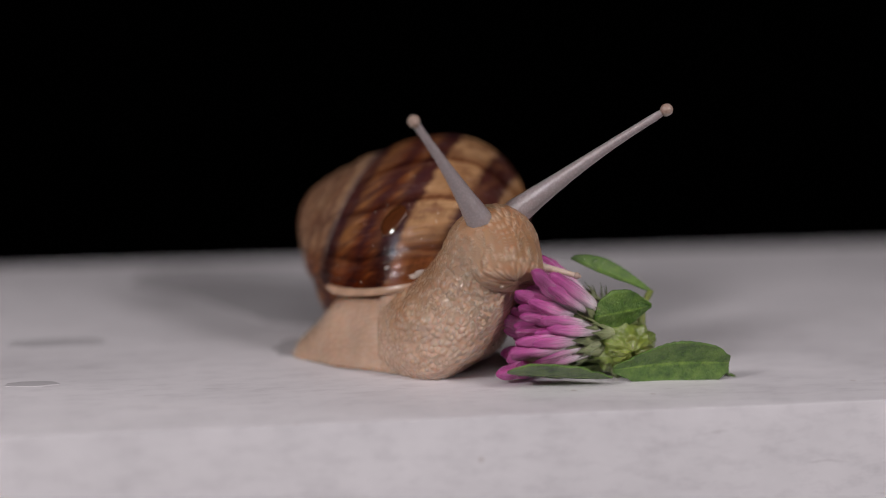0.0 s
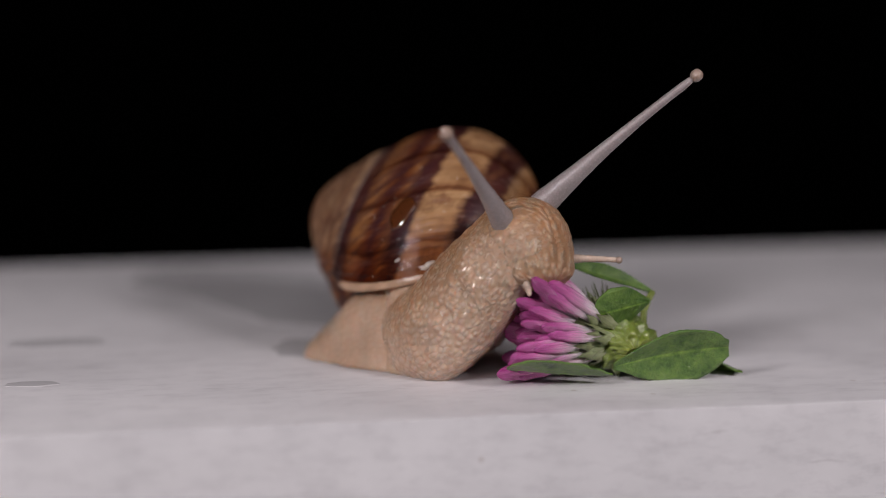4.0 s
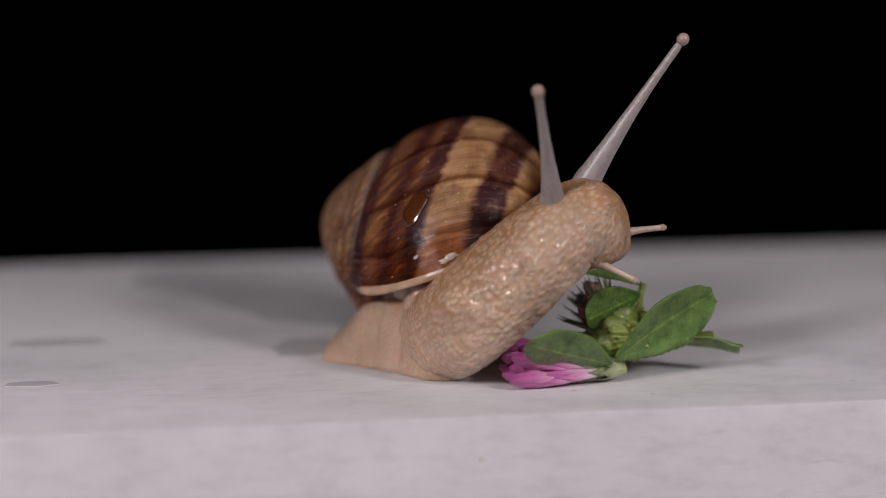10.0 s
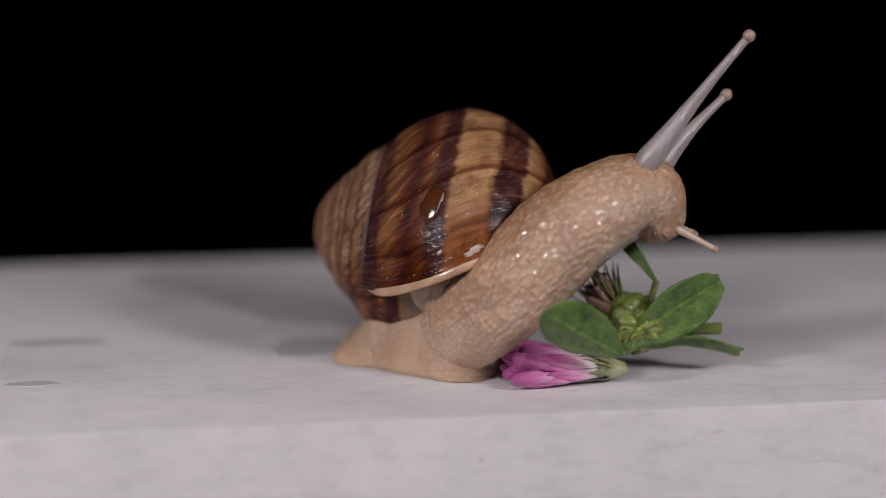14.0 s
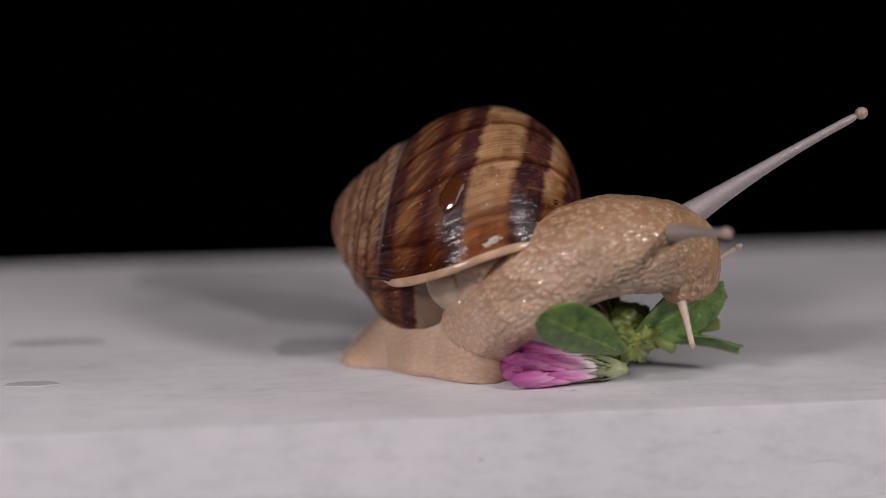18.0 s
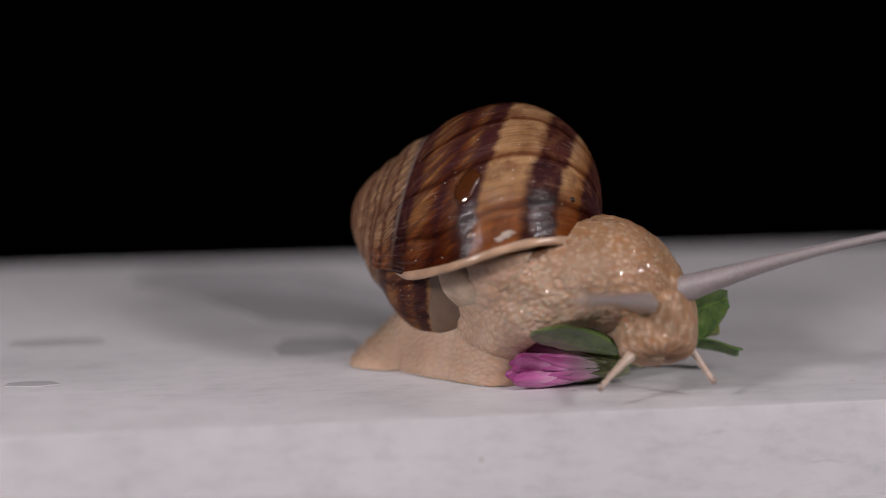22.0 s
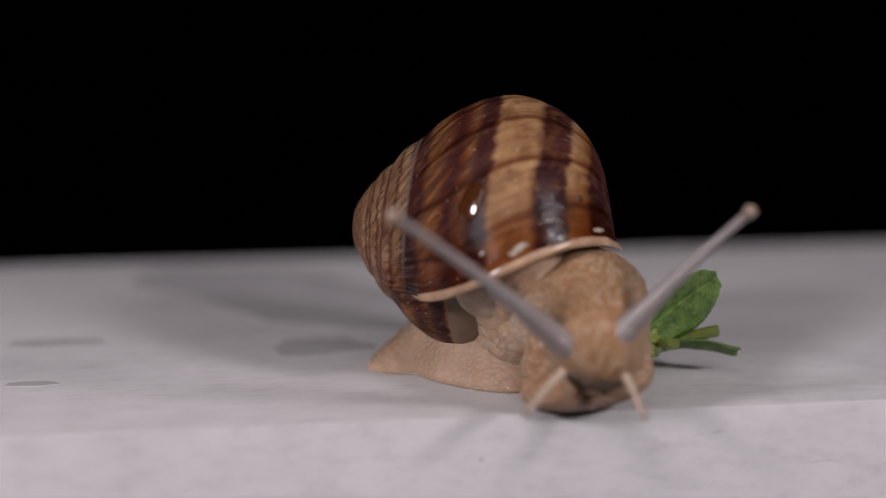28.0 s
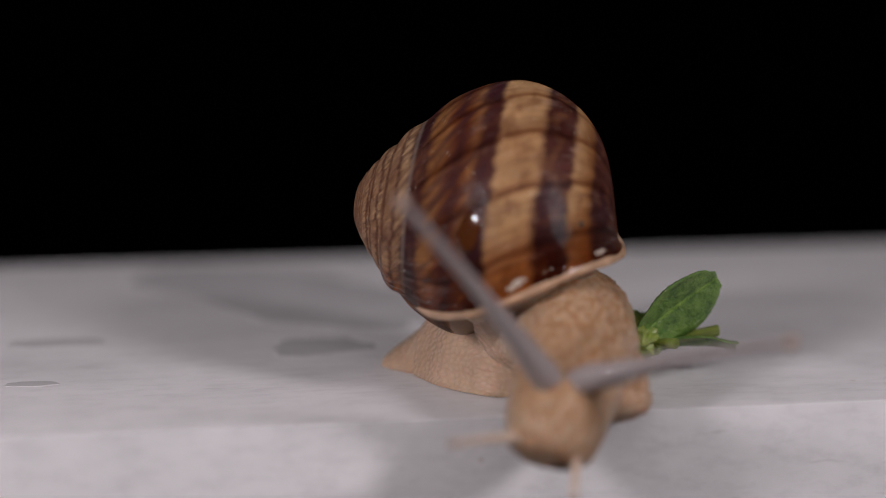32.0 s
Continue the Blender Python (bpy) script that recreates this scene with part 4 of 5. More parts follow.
def tread_mesh(name, width, high, length, rest):
    """A slice of the foot, y along it: sloping flanks that run out into a thin rim on the ground."""
    rows, at = [], []
    nu, nv = 24, 72
    for i in range(nu + 1):
        a = -math.pi / 2 + math.pi * (0.015 + 0.97 * i / nu)
        y, c = length * math.sin(a), abs(math.cos(a)) ** 0.38
        ring = []
        for j in range(nv):
            b = math.pi * (1.16 * j / nv - 0.08)
            up, out = max(0.0, math.sin(b)), math.cos(b)
            side = math.copysign(abs(out) ** 0.8, out)
            z = high * (0.12 + 0.88 * c) * up ** 0.9
            if math.sin(b) < 0:
                side, z = math.copysign(1 + 0.5 * math.sin(b), out), 0.0
            q = Vector((width * side, y + rest, z))
            wave = 1 + 0.03 * noise.noise(q * 0.16) + 0.006 * noise.noise(q * 0.7)
            x = width * c * side * wave * (1 + 0.09 * math.exp(-z / 0.9))
            z = z * wave + 0.10
            ring.append(Vector((x, y, z)) * MM)
            at.append((x, y + rest, z - 5.0))
        rows.append(ring)
    me = grid_mesh(name, rows, True, True)
    layer = me.attributes.new("rest", "FLOAT_VECTOR", "POINT")
    layer.data.foreach_set("vector", [c for p in at for c in p])
    skin_map(me, lambda k: (math.copysign(abs(at[k][0]) + 1.2 * max(0.0, 6.0 - at[k][2]), at[k][0]), at[k][1]))
    return me


def build_body(snail):
    pieces = []
    for i in range(RAISED):
        u = 2.2 + 3.65 * i / (RAISED - 1)
        w, h, l = blend(GIRTH, u)
        me = flesh_mesh("body", w, l, h, 1.25 * blend(LENGTHS, u)[0], h * (0.62 + 0.16 * min(1, (u - 2.2) / 1.2)), 3.2, 36, 100)
        pieces.append((u, part("neck" if u < 4.8 else "head", me, SKIN, snail)))
    tread = []
    for i in range(GROUNDED):
        u = 0.02 + 2.38 * i / (GROUNDED - 1)
        w, h, l = blend(TREAD, u)
        tread.append((u, part("foot", tread_mesh("foot", w, h, l, 1.25 * blend(LENGTHS, u)[0]), SKIN, snail)))
    sole = [part("foot_front", flesh_mesh("foot_front", w, 6.0, h, 74.0 + 3 * k, None, 2.4, 30, 80), SKIN, snail, "broad front end of the foot") for k, (w, h) in enumerate(((8.8, 6.4), (9.0, 6.2), (9.3, 6.0), (9.6, 5.2), (10.0, 3.8)))]
    column = [part("body", flesh_mesh("body", w, 8.0, h, 14.0 + 4 * k, None, 2.2, 30, 80), SKIN, snail, "soft body that fills the shell's mouth") for k, (w, h) in enumerate(((9.5, 8.5), (9.3, 8.4), (8.8, 8.2), (8.4, 7.9), (8.0, 7.6)))]
    flap = part("breathing_flap", flesh_mesh("flap", 0.8, 3.0, 0.8, 5.0), LIP, snail, "pale flap at the edge of the mantle")
    return pieces, sole, column, flap, tread


def spindle_mesh(name, radius, f, whole, half, seed):
    """A round-ended length of tentacle along y that follows the tentacle's taper."""
    rows = []
    for i in range(15):
        a = -math.pi / 2 + math.pi * (0.02 + 0.96 * i / 14)
        y = half * math.sin(a)
        r = radius(min(1, max(0, f + y / whole))) * math.cos(a) ** 0.55
        ring = []
        for j in range(18):
            b = math.tau * j / 18
            q = r * (1 + 0.03 * noise.noise((math.cos(b) * 2, (f * whole + y) * 0.8 + seed, math.sin(b) * 2)))
            ring.append(Vector((q * math.cos(b), y, q * math.sin(b))) * MM)
        rows.append(ring)
    return grid_mesh(name, rows, True, True)


def ball_mesh(name, rx, ry, rz):
    rows = []
    for i in range(13):
        a = -math.pi / 2 + math.pi * (0.02 + 0.96 * i / 12)
        rows.append([Vector((rx * math.cos(a) * math.cos(b), ry * math.sin(a), rz * math.cos(a) * math.sin(b))) * MM for b in (math.tau * j / 20 for j in range(20))])
    return grid_mesh(name, rows, True, True)


def build_tentacle(snail, count, root, slim, tip, half, whole, label, mat):
    """Pieces that slide along one another, and a rounded end."""
    def radius(f):
        return slim + (root - slim) * (1 - f) ** 2.3
    made = []
    for i in range(count):
        f = -0.06 + 0.95 * i / (count - 1)
        made.append((f, part("tentacle", spindle_mesh("tentacle", radius, f, whole, half * (1 - 0.35 * f), root), mat, snail, label)))
    end = part("tentacle_tip", ball_mesh("tip", tip, tip * 1.05, tip), BULB, snail, "rounded brownish end of a tentacle")
    return made, end


# ---- the clover flower ----
def leaf_mesh(name, length, width, fold, curl, seed, arch=0.0, blunt=0.0):
    """A toothed leaflet with a folded midrib and thickness, from its root along y."""
    nu, nv = 30, 14
    top = []
    for i in range(nu + 1):
        f = i / nu
        if f < 0.58:
            w = width * (0.10 + 0.90 * math.sin(math.pi / 2 * f / 0.58) ** 1.1)
        else:
            w = width * max(0.04, blunt, math.sqrt(max(0, 1 - ((f - 0.58) / 0.42) ** 2.0)))
        w *= 1 + 0.06 * noise.noise((f * 6, seed, 0.0))
        row = []
        for j in range(nv + 1):
            g = -1 + 2 * j / nv
            tooth = 1 + (0.022 * math.sin(f * 90) if abs(g) > 0.95 else 0)
            x = w * g * tooth
            z = fold * abs(x) + arch * math.sin(math.pi * min(1, f * 1.02)) + curl * f * f * length * 0.3 + 0.35 * noise.noise((x * 0.5 + seed, f * 5, seed)) * abs(g) + 0.14 * math.sin(f * 34 - abs(g) * 6) * abs(g) * (1 - abs(g))
            row.append((x, f * length, z))
        top.append(row)
    verts = [Vector(p) * MM for r in top for p in r] + [Vector((p[0] * 0.985, p[1], p[2] - 0.28)) * MM for r in top for p in r]
    n, c = (nu + 1) * (nv + 1), nv + 1
    faces, uv = [], []

    def put(*q):
        faces.append(q)
        for v in q:
            k = v % n
            uv.append(((k % c) / nv * 2 - 1, (k // c) / nu))
    for i in range(nu):
        for j in range(nv):
            a = i * c + j
            put(a, a + 1, a + c + 1, a + c)
            put(n + a, n + a + c, n + a + c + 1, n + a + 1)
        a, b = i * c, i * c + nv
        put(a, a + c, n + a + c, n + a)
        put(b, n + b, n + b + c, b + c)
    for j in range(nv):
        a, b = j, nu * c + j
        put(a, n + a, n + a + 1, a + 1)
        put(b, b + 1, n + b + 1, n + b)
    me = bpy.data.meshes.new(name)
    me.from_pydata(verts, [], faces)
    layer = me.uv_layers.new(name="length")
    layer.data.foreach_set("uv", [x for p in uv for x in p])
    me.shade_smooth()
    return me


def floret_mesh(name, length, wide, bend, seed):
    """One pea-like floret: a slim tube that swells into a folded petal with a blunt end."""
    rows = []
    n = 24
    for i in range(n + 1):
        f = i / n
        r = wide * (0.50 + 0.50 * min(1, max(0, (f - 0.18) / 0.45)) ** 1.1) * (1 - 0.16 * math.exp(-((f - 0.80) / 0.06) ** 2))
        r *= math.sqrt(max(0.008, 1 - max(0, (f - 0.60) / 0.405) ** 2.2))
        ring = []
        for j in range(18):
            a = math.tau * j / 18
            cleft = 1 - 0.30 * max(0, math.cos(a - 1.2)) ** 10 * min(1, f * 2) + 0.16 * max(0, math.sin(a)) ** 4 * f + 0.10 * math.sin(2 * a + seed) * f
            q = r * cleft * (1 + 0.22 * noise.noise((math.cos(a) * 1.5 + seed, f * 4, math.sin(a) * 1.5)) + 0.16 * math.sin(4 * a + seed + 3 * f) + 0.05 * math.sin(9 * a - seed))
            ring.append(Vector((q * math.cos(a) * 0.8, f * length, q * math.sin(a) + bend * f * f * length)) * MM)
        rows.append(ring)
    return grid_mesh(name, rows, True, True, lambda i, j: (j / 18, i / n * 0.82))


def cup_mesh():
    """The ribbed green cup that holds a floret, with five long teeth."""
    rows = []
    for i in range(11):
        f = i / 10
        ring = []
        for j in range(20):
            a = math.tau * j / 20
            tooth = max(0, math.cos(2.5 * a) ** 2 - 0.25)
            r = 0.75 + 0.75 * min(1, f * 1.6) + 0.07 * math.cos(10 * a)
            y = 5.2 * f if f < 0.55 else 5.2 * 0.55 + 5.2 * (f - 0.55) * (0.3 + 1.5 * tooth)
            ring.append(Vector((r * math.cos(a) * 0.85, y - 0.4, r * math.sin(a))) * MM)
        rows.append(ring)
    return grid_mesh("cup", rows, True, False, lambda i, j: (j / 20, 0.15 + i / 14))


def bud_mesh():
    """The lumpy green base of the flower head."""
    rows = []
    for i in range(41):
        a = -math.pi / 2 + math.pi * (0.02 + 0.96 * i / 40)
        ring = []
        for j in range(64):
            b = math.tau * j / 64
            d = Vector((math.cos(a) * math.cos(b), math.sin(a), math.cos(a) * math.sin(b)))
            k = 1 + 0.25 * noise.noise(d * 2.6) + 0.16 * noise.noise(d * 7) + 0.08 * noise.noise(d * 15)
            ring.append(Vector((d.x * 5.4 * k, d.y * 5.0 * k, d.z * 4.5 * k)) * MM)
        rows.append(ring)
    return grid_mesh("bud", rows, True, True, lambda i, j: (j / 64, i / 40))


def sepal_mesh(seed):
    rows = []
    for i in range(9):
        f = i / 8
        r = 0.42 * (1 - f) ** 0.8 + 0.04
        rows.append([Vector((r * math.cos(a) + 0.5 * math.sin(f * 2 + seed), f * 7.0, 0.6 * r * math.sin(a) + 0.8 * f * f)) * MM for a in (math.tau * j / 8 for j in range(8))])
    return grid_mesh("sepal", rows, True, True, lambda i, j: (j / 8, 0.4 + i / 14))


def hair_mesh(seed, count, spread, size):
    """Fine pale hairs that stand out all round a lump."""
    rng = random.Random(seed)
    verts, faces = [], []
    for _ in range(count):
        a, b = rng.uniform(-1.45, 1.45), rng.uniform(0, math.tau)
        d = Vector((math.cos(a) * math.cos(b), math.sin(a), math.cos(a) * math.sin(b)))
        foot = Vector((d.x * spread[0], d.y * spread[1], d.z * spread[2]))
        lean = (d + Vector((rng.uniform(-0.6, 0.6), rng.uniform(-0.9, 0.3), rng.uniform(-0.6, 0.6)))).normalized() * size * rng.uniform(0.6, 1.3)
        side = d.orthogonal().normalized()
        other = d.cross(side)
        n = len(verts)
        verts += [(foot + side * 0.05) * MM, (foot - side * 0.03 + other * 0.045) * MM, (foot - side * 0.03 - other * 0.045) * MM, (foot + lean + d * 0.3) * MM]
        faces += [(n, n + 1, n + 3), (n + 1, n + 2, n + 3), (n + 2, n, n + 3)]
    me = bpy.data.meshes.new("hairs")
    me.from_pydata(verts, [], faces)
    me.shade_smooth()
    return me


def build_flower():
    flower = thing("clover_flower", "wilted purple clover flower with green leaves lying on marble", "flower")
    bud = part("bud", bud_mesh(), CALYX, flower, "yellowish green base of the flower head")
    tagged(part("hairs", hair_mesh(5, 380, (5.0, 4.5, 4.3), 1.1), DOWN, bud, "fine pale translucent hairs"), kind="stuff")
    florets = []
    rng = random.Random(4)
    meshes = [floret_mesh("floret", 14.6 + rng.uniform(-2.4, 1.4), 1.62 + rng.uniform(-0.3, 0.25), rng.uniform(-0.12, 0.06), k) for k in range(8)]
    for i in range(60):
        f = i / 59
        florets.append((-46 + 62 * f + rng.uniform(-5, 5), rng.uniform(-26, 32) if i % 2 else rng.uniform(-40, -8), part("floret", meshes[i % 8], PETAL, flower)))
    cup = cup_mesh()
    for *_, ob in florets:
        part("calyx", cup, CUP, ob, "pale green ribbed calyx")
    sepals = []
    for i in range(70):
        sepals.append((rng.uniform(-75, 60), rng.uniform(-22, 48), rng.uniform(-90, 90), part("sepal", sepal_mesh(i), CALYX, flower)))
    rows = [[Vector((r * math.cos(a), f * 15.0, r * math.sin(a) + 0.5 * math.sin(f * 3))) * MM for a in (math.tau * j / 14 for j in range(14))] for f, r in ((0, 1.1), (0.3, 0.95), (0.6, 0.9), (0.85, 0.95), (0.99, 1.0), (1.0, 0.9))]
    stem = part("stem", grid_mesh("stem", rows, True, True, lambda i, j: (j / 14, 0.1)), CALYX, flower, "cut green stem")
    rows = [[Vector((r * math.cos(a) + 1.2 * math.sin(f * 3.1), f * 9.5, r * math.sin(a))) * MM for a in (math.tau * j / 12 for j in range(12))] for f, r in ((0, 0.9), (0.2, 0.75), (0.4, 0.6), (0.6, 0.55), (0.8, 0.55), (0.98, 0.6), (1.0, 0.4))]
    stalk = part("leaf_stalk", grid_mesh("stalk", rows, True, True, lambda i, j: (j / 12, 0.15)), CALYX, flower, "yellow-green leaf stalk")
    dry = []
    for i in range(7):
        dry.append((rng.uniform(20, 62), rng.uniform(-35, 35), part("withered_floret", floret_mesh("withered", 7.5 + rng.uniform(-1, 1), 1.3, 0.08, 20 + i), WITHERED, flower, "shrivelled brown floret")))
    leaves = {}
    for key, length, width, fold, curl, arch, blunt in (("A", 17.0, 4.4, 0.16, 0.15, 0.0, 0.0), ("B", 18.5, 5.2, 0.22, 0.1, -0.6, 0.30), ("C", 17.6, 3.0, 0.35, 0.12, -2.4, 0.72), ("D", 14.0, 1.6, 0.7, -0.1, 0.0, 0.0), ("E", 10.0, 3.8, 0.15, 0.1, 0.0, 0.0)):
        leaves[key] = part("leaf", leaf_mesh("leaf", length, width, fold, curl, ord(key), arch, blunt), LEAF, flower)
    return flower, bud, florets, sepals, leaves, stem, stalk, dry


build_setting()
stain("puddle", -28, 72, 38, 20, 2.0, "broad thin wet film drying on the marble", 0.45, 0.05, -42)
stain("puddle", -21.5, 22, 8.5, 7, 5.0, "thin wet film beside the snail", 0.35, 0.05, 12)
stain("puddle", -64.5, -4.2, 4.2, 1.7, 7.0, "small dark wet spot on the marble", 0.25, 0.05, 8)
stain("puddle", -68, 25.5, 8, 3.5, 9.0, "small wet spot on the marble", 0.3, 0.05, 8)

snail = thing("snail", "beige land snail with a banded brown shell crawling on marble", "snail")
shell = build_shell(snail)
body, sole, column, flap, tread = build_body(snail)
mantle = part("mantle", flesh_mesh("mantle", 8.5, 8.0, 6.5, 3.0), FLESH, snail, "pale soft mantle under the shell's mouth")
long_a = build_tentacle(snail, 20, 2.15, 0.64, 0.98, 4.2, 32.0, "long pale translucent upper tentacle", FEELER)
long_b = build_tentacle(snail, 20, 2.15, 0.64, 0.98, 4.2, 32.0, "long pale translucent upper tentacle", FEELER)
short_a = build_tentacle(snail, 7, 1.15, 0.44, 0.56, 2.4, 9.0, "short pale lower tentacle", PALP)
short_b = build_tentacle(snail, 7, 1.15, 0.44, 0.56, 2.4, 9.0, "short pale lower tentacle", PALP)
flower, bud, florets, sepals, leaves, stem, stalk, dry = build_flower()


def motions():
    times = keyed_times()
    tail = path(TAIL)
    spine = [tail] + [path(r) for r in (REAR, BELLY, CHEST, NECK, HEAD)]
    lips, root_a, root_b = path(MOUTH), path(LONG_ROOT_A), path(LONG_ROOT_B)
    base = {t: Vector((tail(t).x, tail(t).y, 0)) for t in times}
    walk(snail, [(t, Matrix.Translation(base[t])) for t in times])

    def key(ob, poses):
        walk(ob, [(t, Matrix.Translation(-base[t]) @ m) for t, m in zip(times, poses)])

    where, turn = path([r[:4] for r in SHELL]), path([(r[0], *r[4:]) for r in SHELL])
    coil = []
    for t in times:
        p, q = where(t), turn(t) / MM
        coil.append(pose(*p, *q))
    key(shell, coil)
    under = Matrix.Translation((SHELL_SET + SHELL_A * -3.0 + SHELL_E0 * 11.5 + SHELL_E1 * -4.0) * MM) @ pose(0, 0, 0, 0, 0, -15)
    key(mantle, [m @ under for m in coil])

    mouth_of_shell = (SHELL_SET + SHELL_A * -7.3 + SHELL_E0 * 13.4 + SHELL_E1 * -0.5) * MM
    belly, chest = path(BELLY), path(CHEST)
    for k, ob in enumerate(column):
        f = (0.35, 0.52, 0.68, 0.84, 1.0)[k]
        rows = []
        for t, m in zip(times, coil):
            low = belly(t).lerp(chest(t), 0.5)
            top = m @ mouth_of_shell
            rows.append(frame_of(low.lerp(top, f), Vector((0.7, -0.7, 0.3)), Vector((0.7, 0.7, 0))))
        key(ob, rows)
    hung = Matrix.Translation((SHELL_SET + SHELL_A * -2.6 + SHELL_E0 * 18.6 + SHELL_E1 * -3.6) * MM) @ pose(0, 0, 0, -65, 0, 15)
    key(flap, [m @ hung for m in coil])

    tracks = [[] for _ in body]
    spines, sides = [], {}
    ends = {"la": [], "lb": [], "sa": [], "sb": []}
    for t in times:
        pts = [f(t) for f in spine]
        pts[0] = pts[0].lerp(pts[1], 0.06)
        m = lips(t)
        pts.append(m)
        heading = pts[2] - pts[0]
        foot_side = Vector((heading.y, -heading.x, 0)).normalized()
        ra, rb = root_a(t), root_b(t)
        head_side = ra - rb
        head_side.normalize()
        across = -head_side
        sides[t] = across
        spines.append(pts)
        for (u, ob), rows in zip(body, tracks):
            p, way = along(pts, u)
            g = min(1, max(0, (u - 2.0) / 3.0))
            if u < 2.0:
                way = Vector((way.x, way.y, way.z * 0.6))
            rows.append(frame_of(p, way, foot_side * (1 - g) + across * g))
        h = pts[5]
        ends["sa"].append((h.lerp(m, 0.85) + head_side * 0.0035, h))
        ends["sb"].append((h.lerp(m, 0.85) - head_side * 0.0035, h))
        ends["la"].append((ra, h))
        ends["lb"].append((rb, h))
    for (u, ob), rows in zip(body, tracks):
        key(ob, rows)
    for u, ob in tread:
        rows = []
        for nodes in spines:
            p, way = along(nodes, u)
            flat = (nodes[2] - nodes[0]).normalized().lerp(way.normalized(), 0.3 * min(1, u))
            rows.append(frame_of(Vector((p.x, p.y, 0.0)), Vector((flat.x, flat.y, 0)), Vector((flat.y, -flat.x, 0))))
        key(ob, rows)
    front = path(SOLE)
    for k, ob in enumerate(sole):
        rows = []
        for t, nodes in zip(times, spines):
            w = min(1, max(0, (t - 25.2) / 2.4))
            w = w * w * (3 - 2 * w)
            p, way = along(nodes, 2.6 + 0.12 * k)
            q = nodes[4].lerp(front(t), (k + 1.2) / 5.2) if k < 4 else front(t)
            down = (front(t) - nodes[4]).normalized()
            if k == 4:
                down = Vector((0.15, -1, -0.1))
            rows.append(frame_of(p.lerp(q, w), way.normalized().lerp(down, w), sides[t]))
        key(ob, rows)
    for which, (pieces, end), tip in (("la", long_a, path(LONG_TIP_A)), ("lb", long_b, path(LONG_TIP_B)), ("sa", short_a, path(SHORT_TIP_A)), ("sb", short_b, path(SHORT_TIP_B))):
        def at(i, f):
            (a, inner), b = ends[which][i], tip(times[i])
            if f < 0:
                return a + (a - b) * -f + (inner - a) * min(0.3, -2.0 * f)
            sag = Vector((0, 0, 0.016)) * (b - a).length * math.sin(math.pi * f)
            return a.lerp(b, f) + sag
        for f, ob in pieces:
            key(ob, [frame_of(at(i, f), at(i, f + 0.03) - at(i, f - 0.03), Vector((0.3, 1, 0.2))) for i in range(len(times))])
        key(end, [frame_of(at(i, 1.0), at(i, 1.0) - at(i, 0.95), Vector((0.3, 1, 0.2))) for i in range(len(times))])

    # the flower is pressed down as the snail climbs over it
    root, heart = path(FLORET_ROOT), path(BUD)
    flower.location = (0.026, -0.004, 0)
    still = Matrix.Translation((-0.026, 0.004, 0))
    steps = keyed_times(1.0)

    def press(ob, poses):
        walk(ob, [(t, still @ m) for t, m in zip(steps, poses)])

    press(bud, [pose(*heart(t), 0, 0, 20) for t in steps])
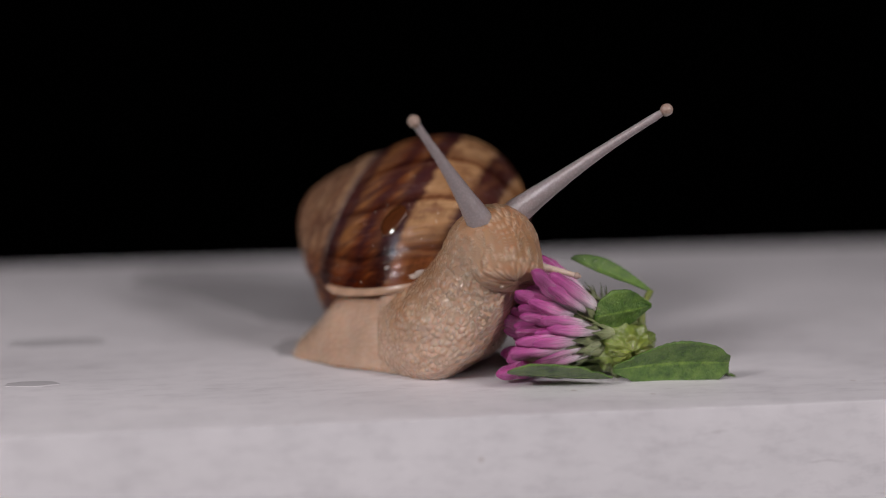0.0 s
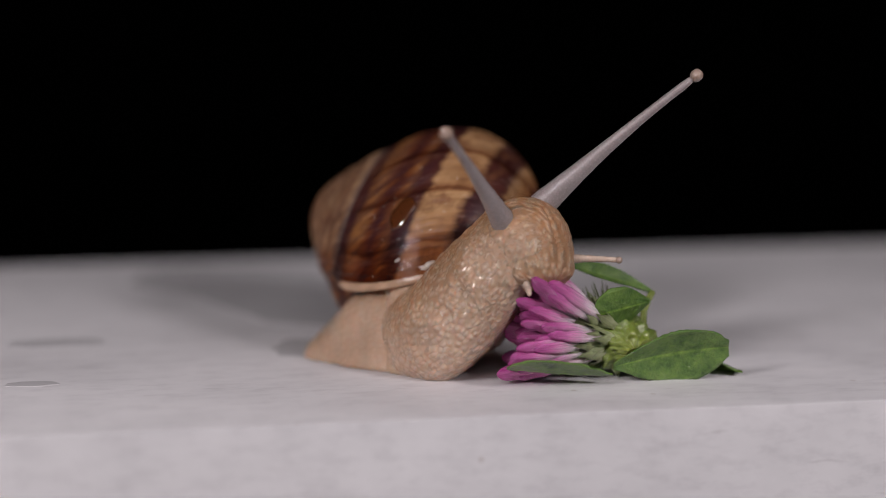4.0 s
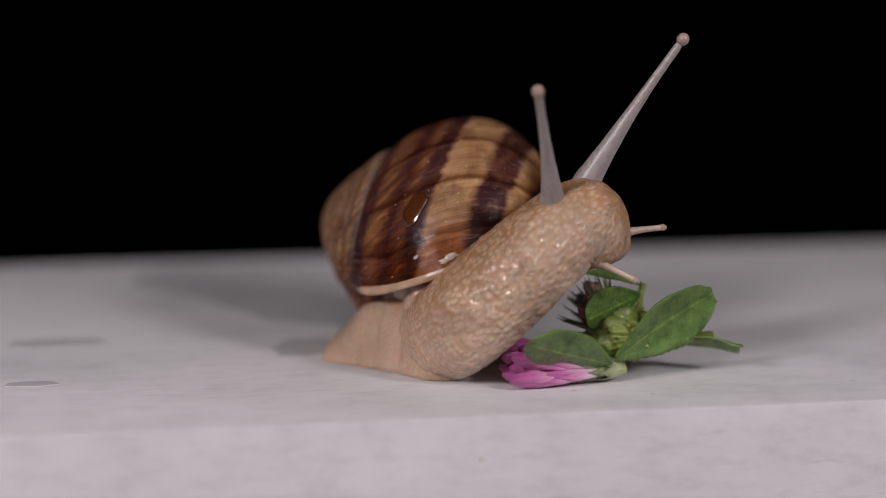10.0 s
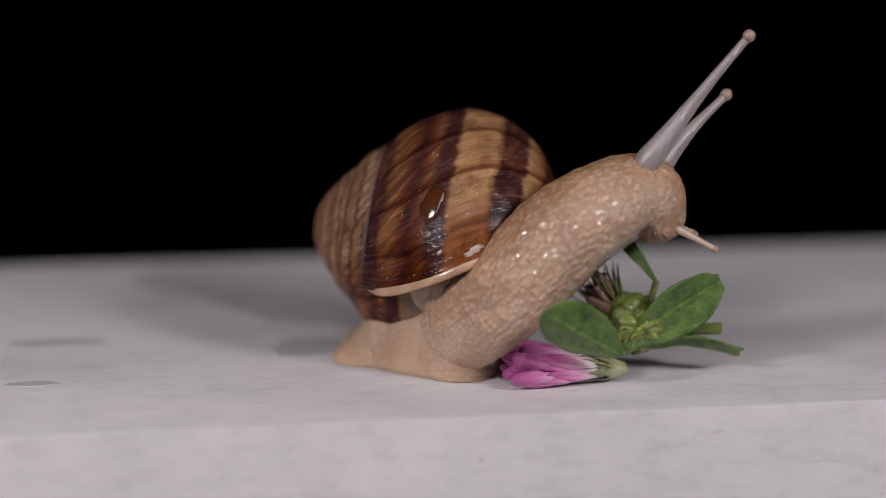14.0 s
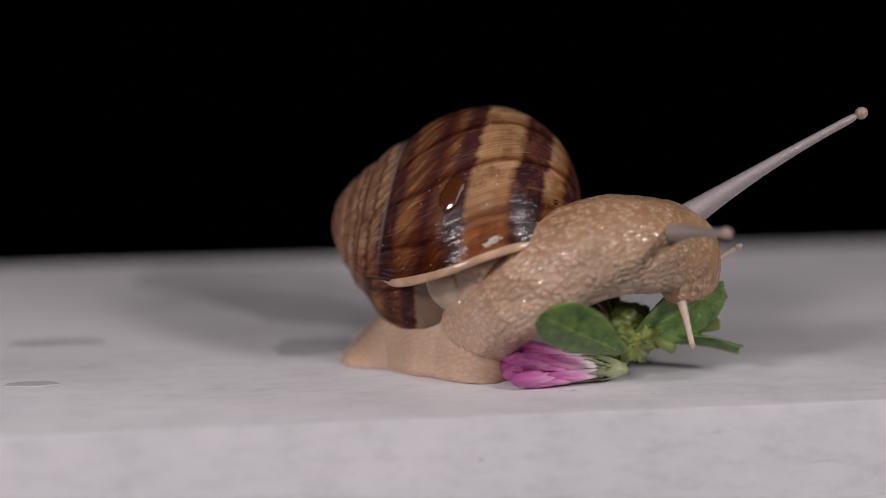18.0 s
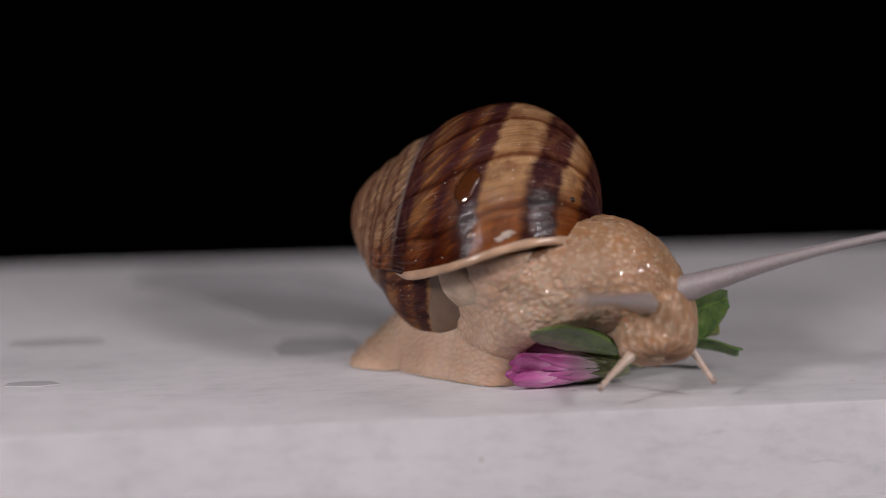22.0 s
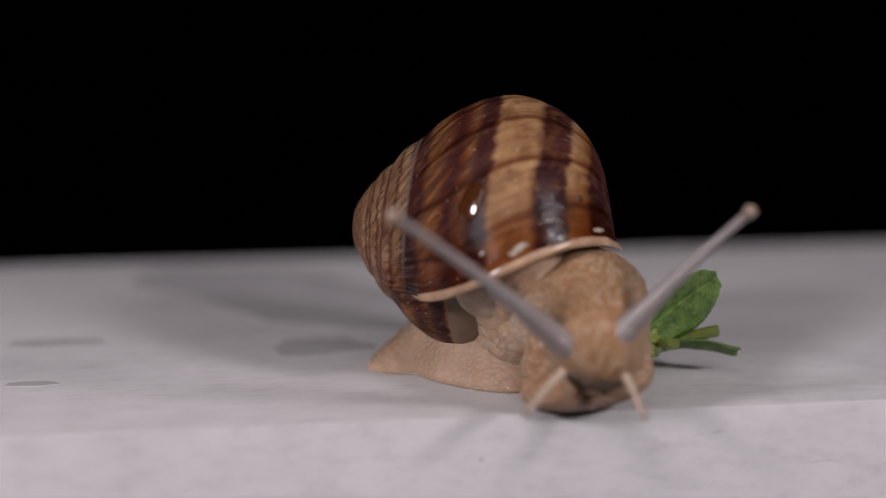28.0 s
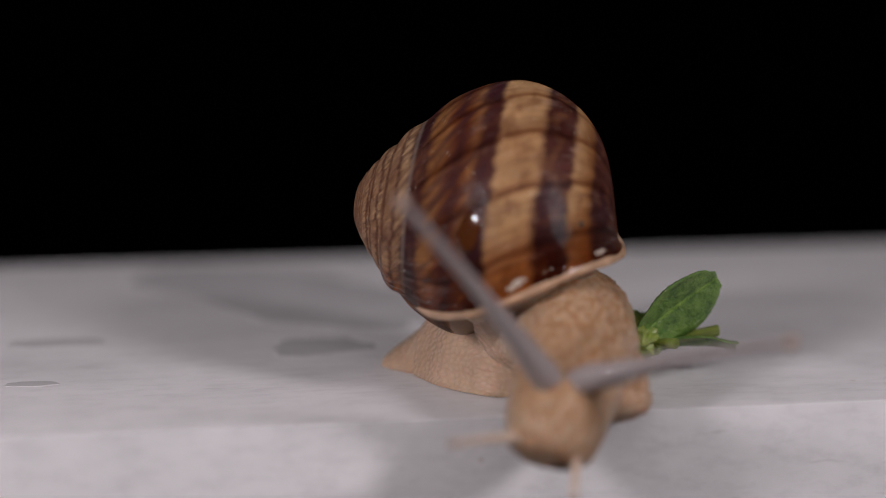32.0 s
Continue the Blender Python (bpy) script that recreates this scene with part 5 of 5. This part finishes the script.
    for up, out, ob in florets:
        rows = []
        for t in steps:
            f = min(1, max(0, (t - 3.2) / 5.5))
            f = f * f * (3 - 2 * f)
            a, b = radians(up * (1 - f) + (up * 0.32 + 2) * f), radians(out * (1 - 0.25 * f))
            d = Vector((-math.cos(a) * math.cos(b), math.sin(b), -math.sin(a) * math.cos(b)))
            p = root(t) + Vector((0.0015 + 0.002 * math.sin(out * 7.0), math.sin(b) * 0.005, -math.sin(a) * 0.0058 * (1 - f * 0.6)))
            p.z = max(p.z, 0.0018)
            d.z = max(d.z, (0.0016 - p.z) / 0.0155)
            rows.append(frame_of(p, d, Vector((0, 0.8, 0.6))))
        press(ob, rows)
    cut_end, top_leaf = path(STEM_TIP), path(LEAF_ROOT_D)
    press(stem, [frame_of(heart(t), cut_end(t) - heart(t), Vector((0, 1, 0))) for t in steps])
    collar = Vector((0.0045, -0.001, 0.0))
    press(stalk, [frame_of(top_leaf(t) - (top_leaf(t) - heart(t) - collar).normalized() * 0.0094, top_leaf(t) - heart(t) - collar, Vector((-1, 0, 0))) for t in steps])
    for up, out, ob in dry:
        rows = []
        for t in steps:
            f = min(1, max(0, (t - 5) / 5))
            a, b = radians(up * f), radians(out)
            d = Vector((-math.cos(a) * math.cos(b), math.sin(b), math.sin(a) * math.cos(b)))
            rows.append(frame_of(heart(t) + Vector((-0.001, 0.001, 0.001 * f)), d, Vector((0, 0.8, 0.6))))
        press(ob, rows)
    for up, out, roll, ob in sepals:
        rows = []
        for t in steps:
            a, b = radians(up), radians(out)
            d = Vector((-math.cos(a) * math.cos(b), math.sin(b), -math.sin(a) * math.cos(b)))
            p = heart(t) + d * 0.0036
            p.z = max(p.z, 0.001)
            d.z = max(d.z, (0.0008 - p.z) / 0.007)
            rows.append(frame_of(p, d, Vector((0, 0.8, 0.6))))
        press(ob, rows)
    for key_name, r, e, side in (("A", LEAF_ROOT_A, LEAF_TIP_A, (-0.1, 0.5, -0.85)), ("B", LEAF_ROOT_B, LEAF_TIP_B, (0.4, 0.45, -0.8)), ("C", LEAF_ROOT_C, LEAF_TIP_C, (0, 0.9, -0.45)),
                                 ("D", LEAF_ROOT_D, LEAF_TIP_D, (0.3, 0.8, 0.5)), ("E", LEAF_ROOT_E, LEAF_TIP_E, (0.1, 0.4, -0.9))):
        a, b = path(r), path(e)
        rows = []
        for t in steps:
            lie = max(0, 1 - max(0, t - 6) / 6) + min(1, max(0, (t - 19.5) / 3)) if key_name == "A" else 0
            rows.append(frame_of(a(t), b(t) - a(t), Vector(side).lerp(Vector((0, 0.9, -0.42)), min(1, lie))))
        press(leaves[key_name], rows)


motions()
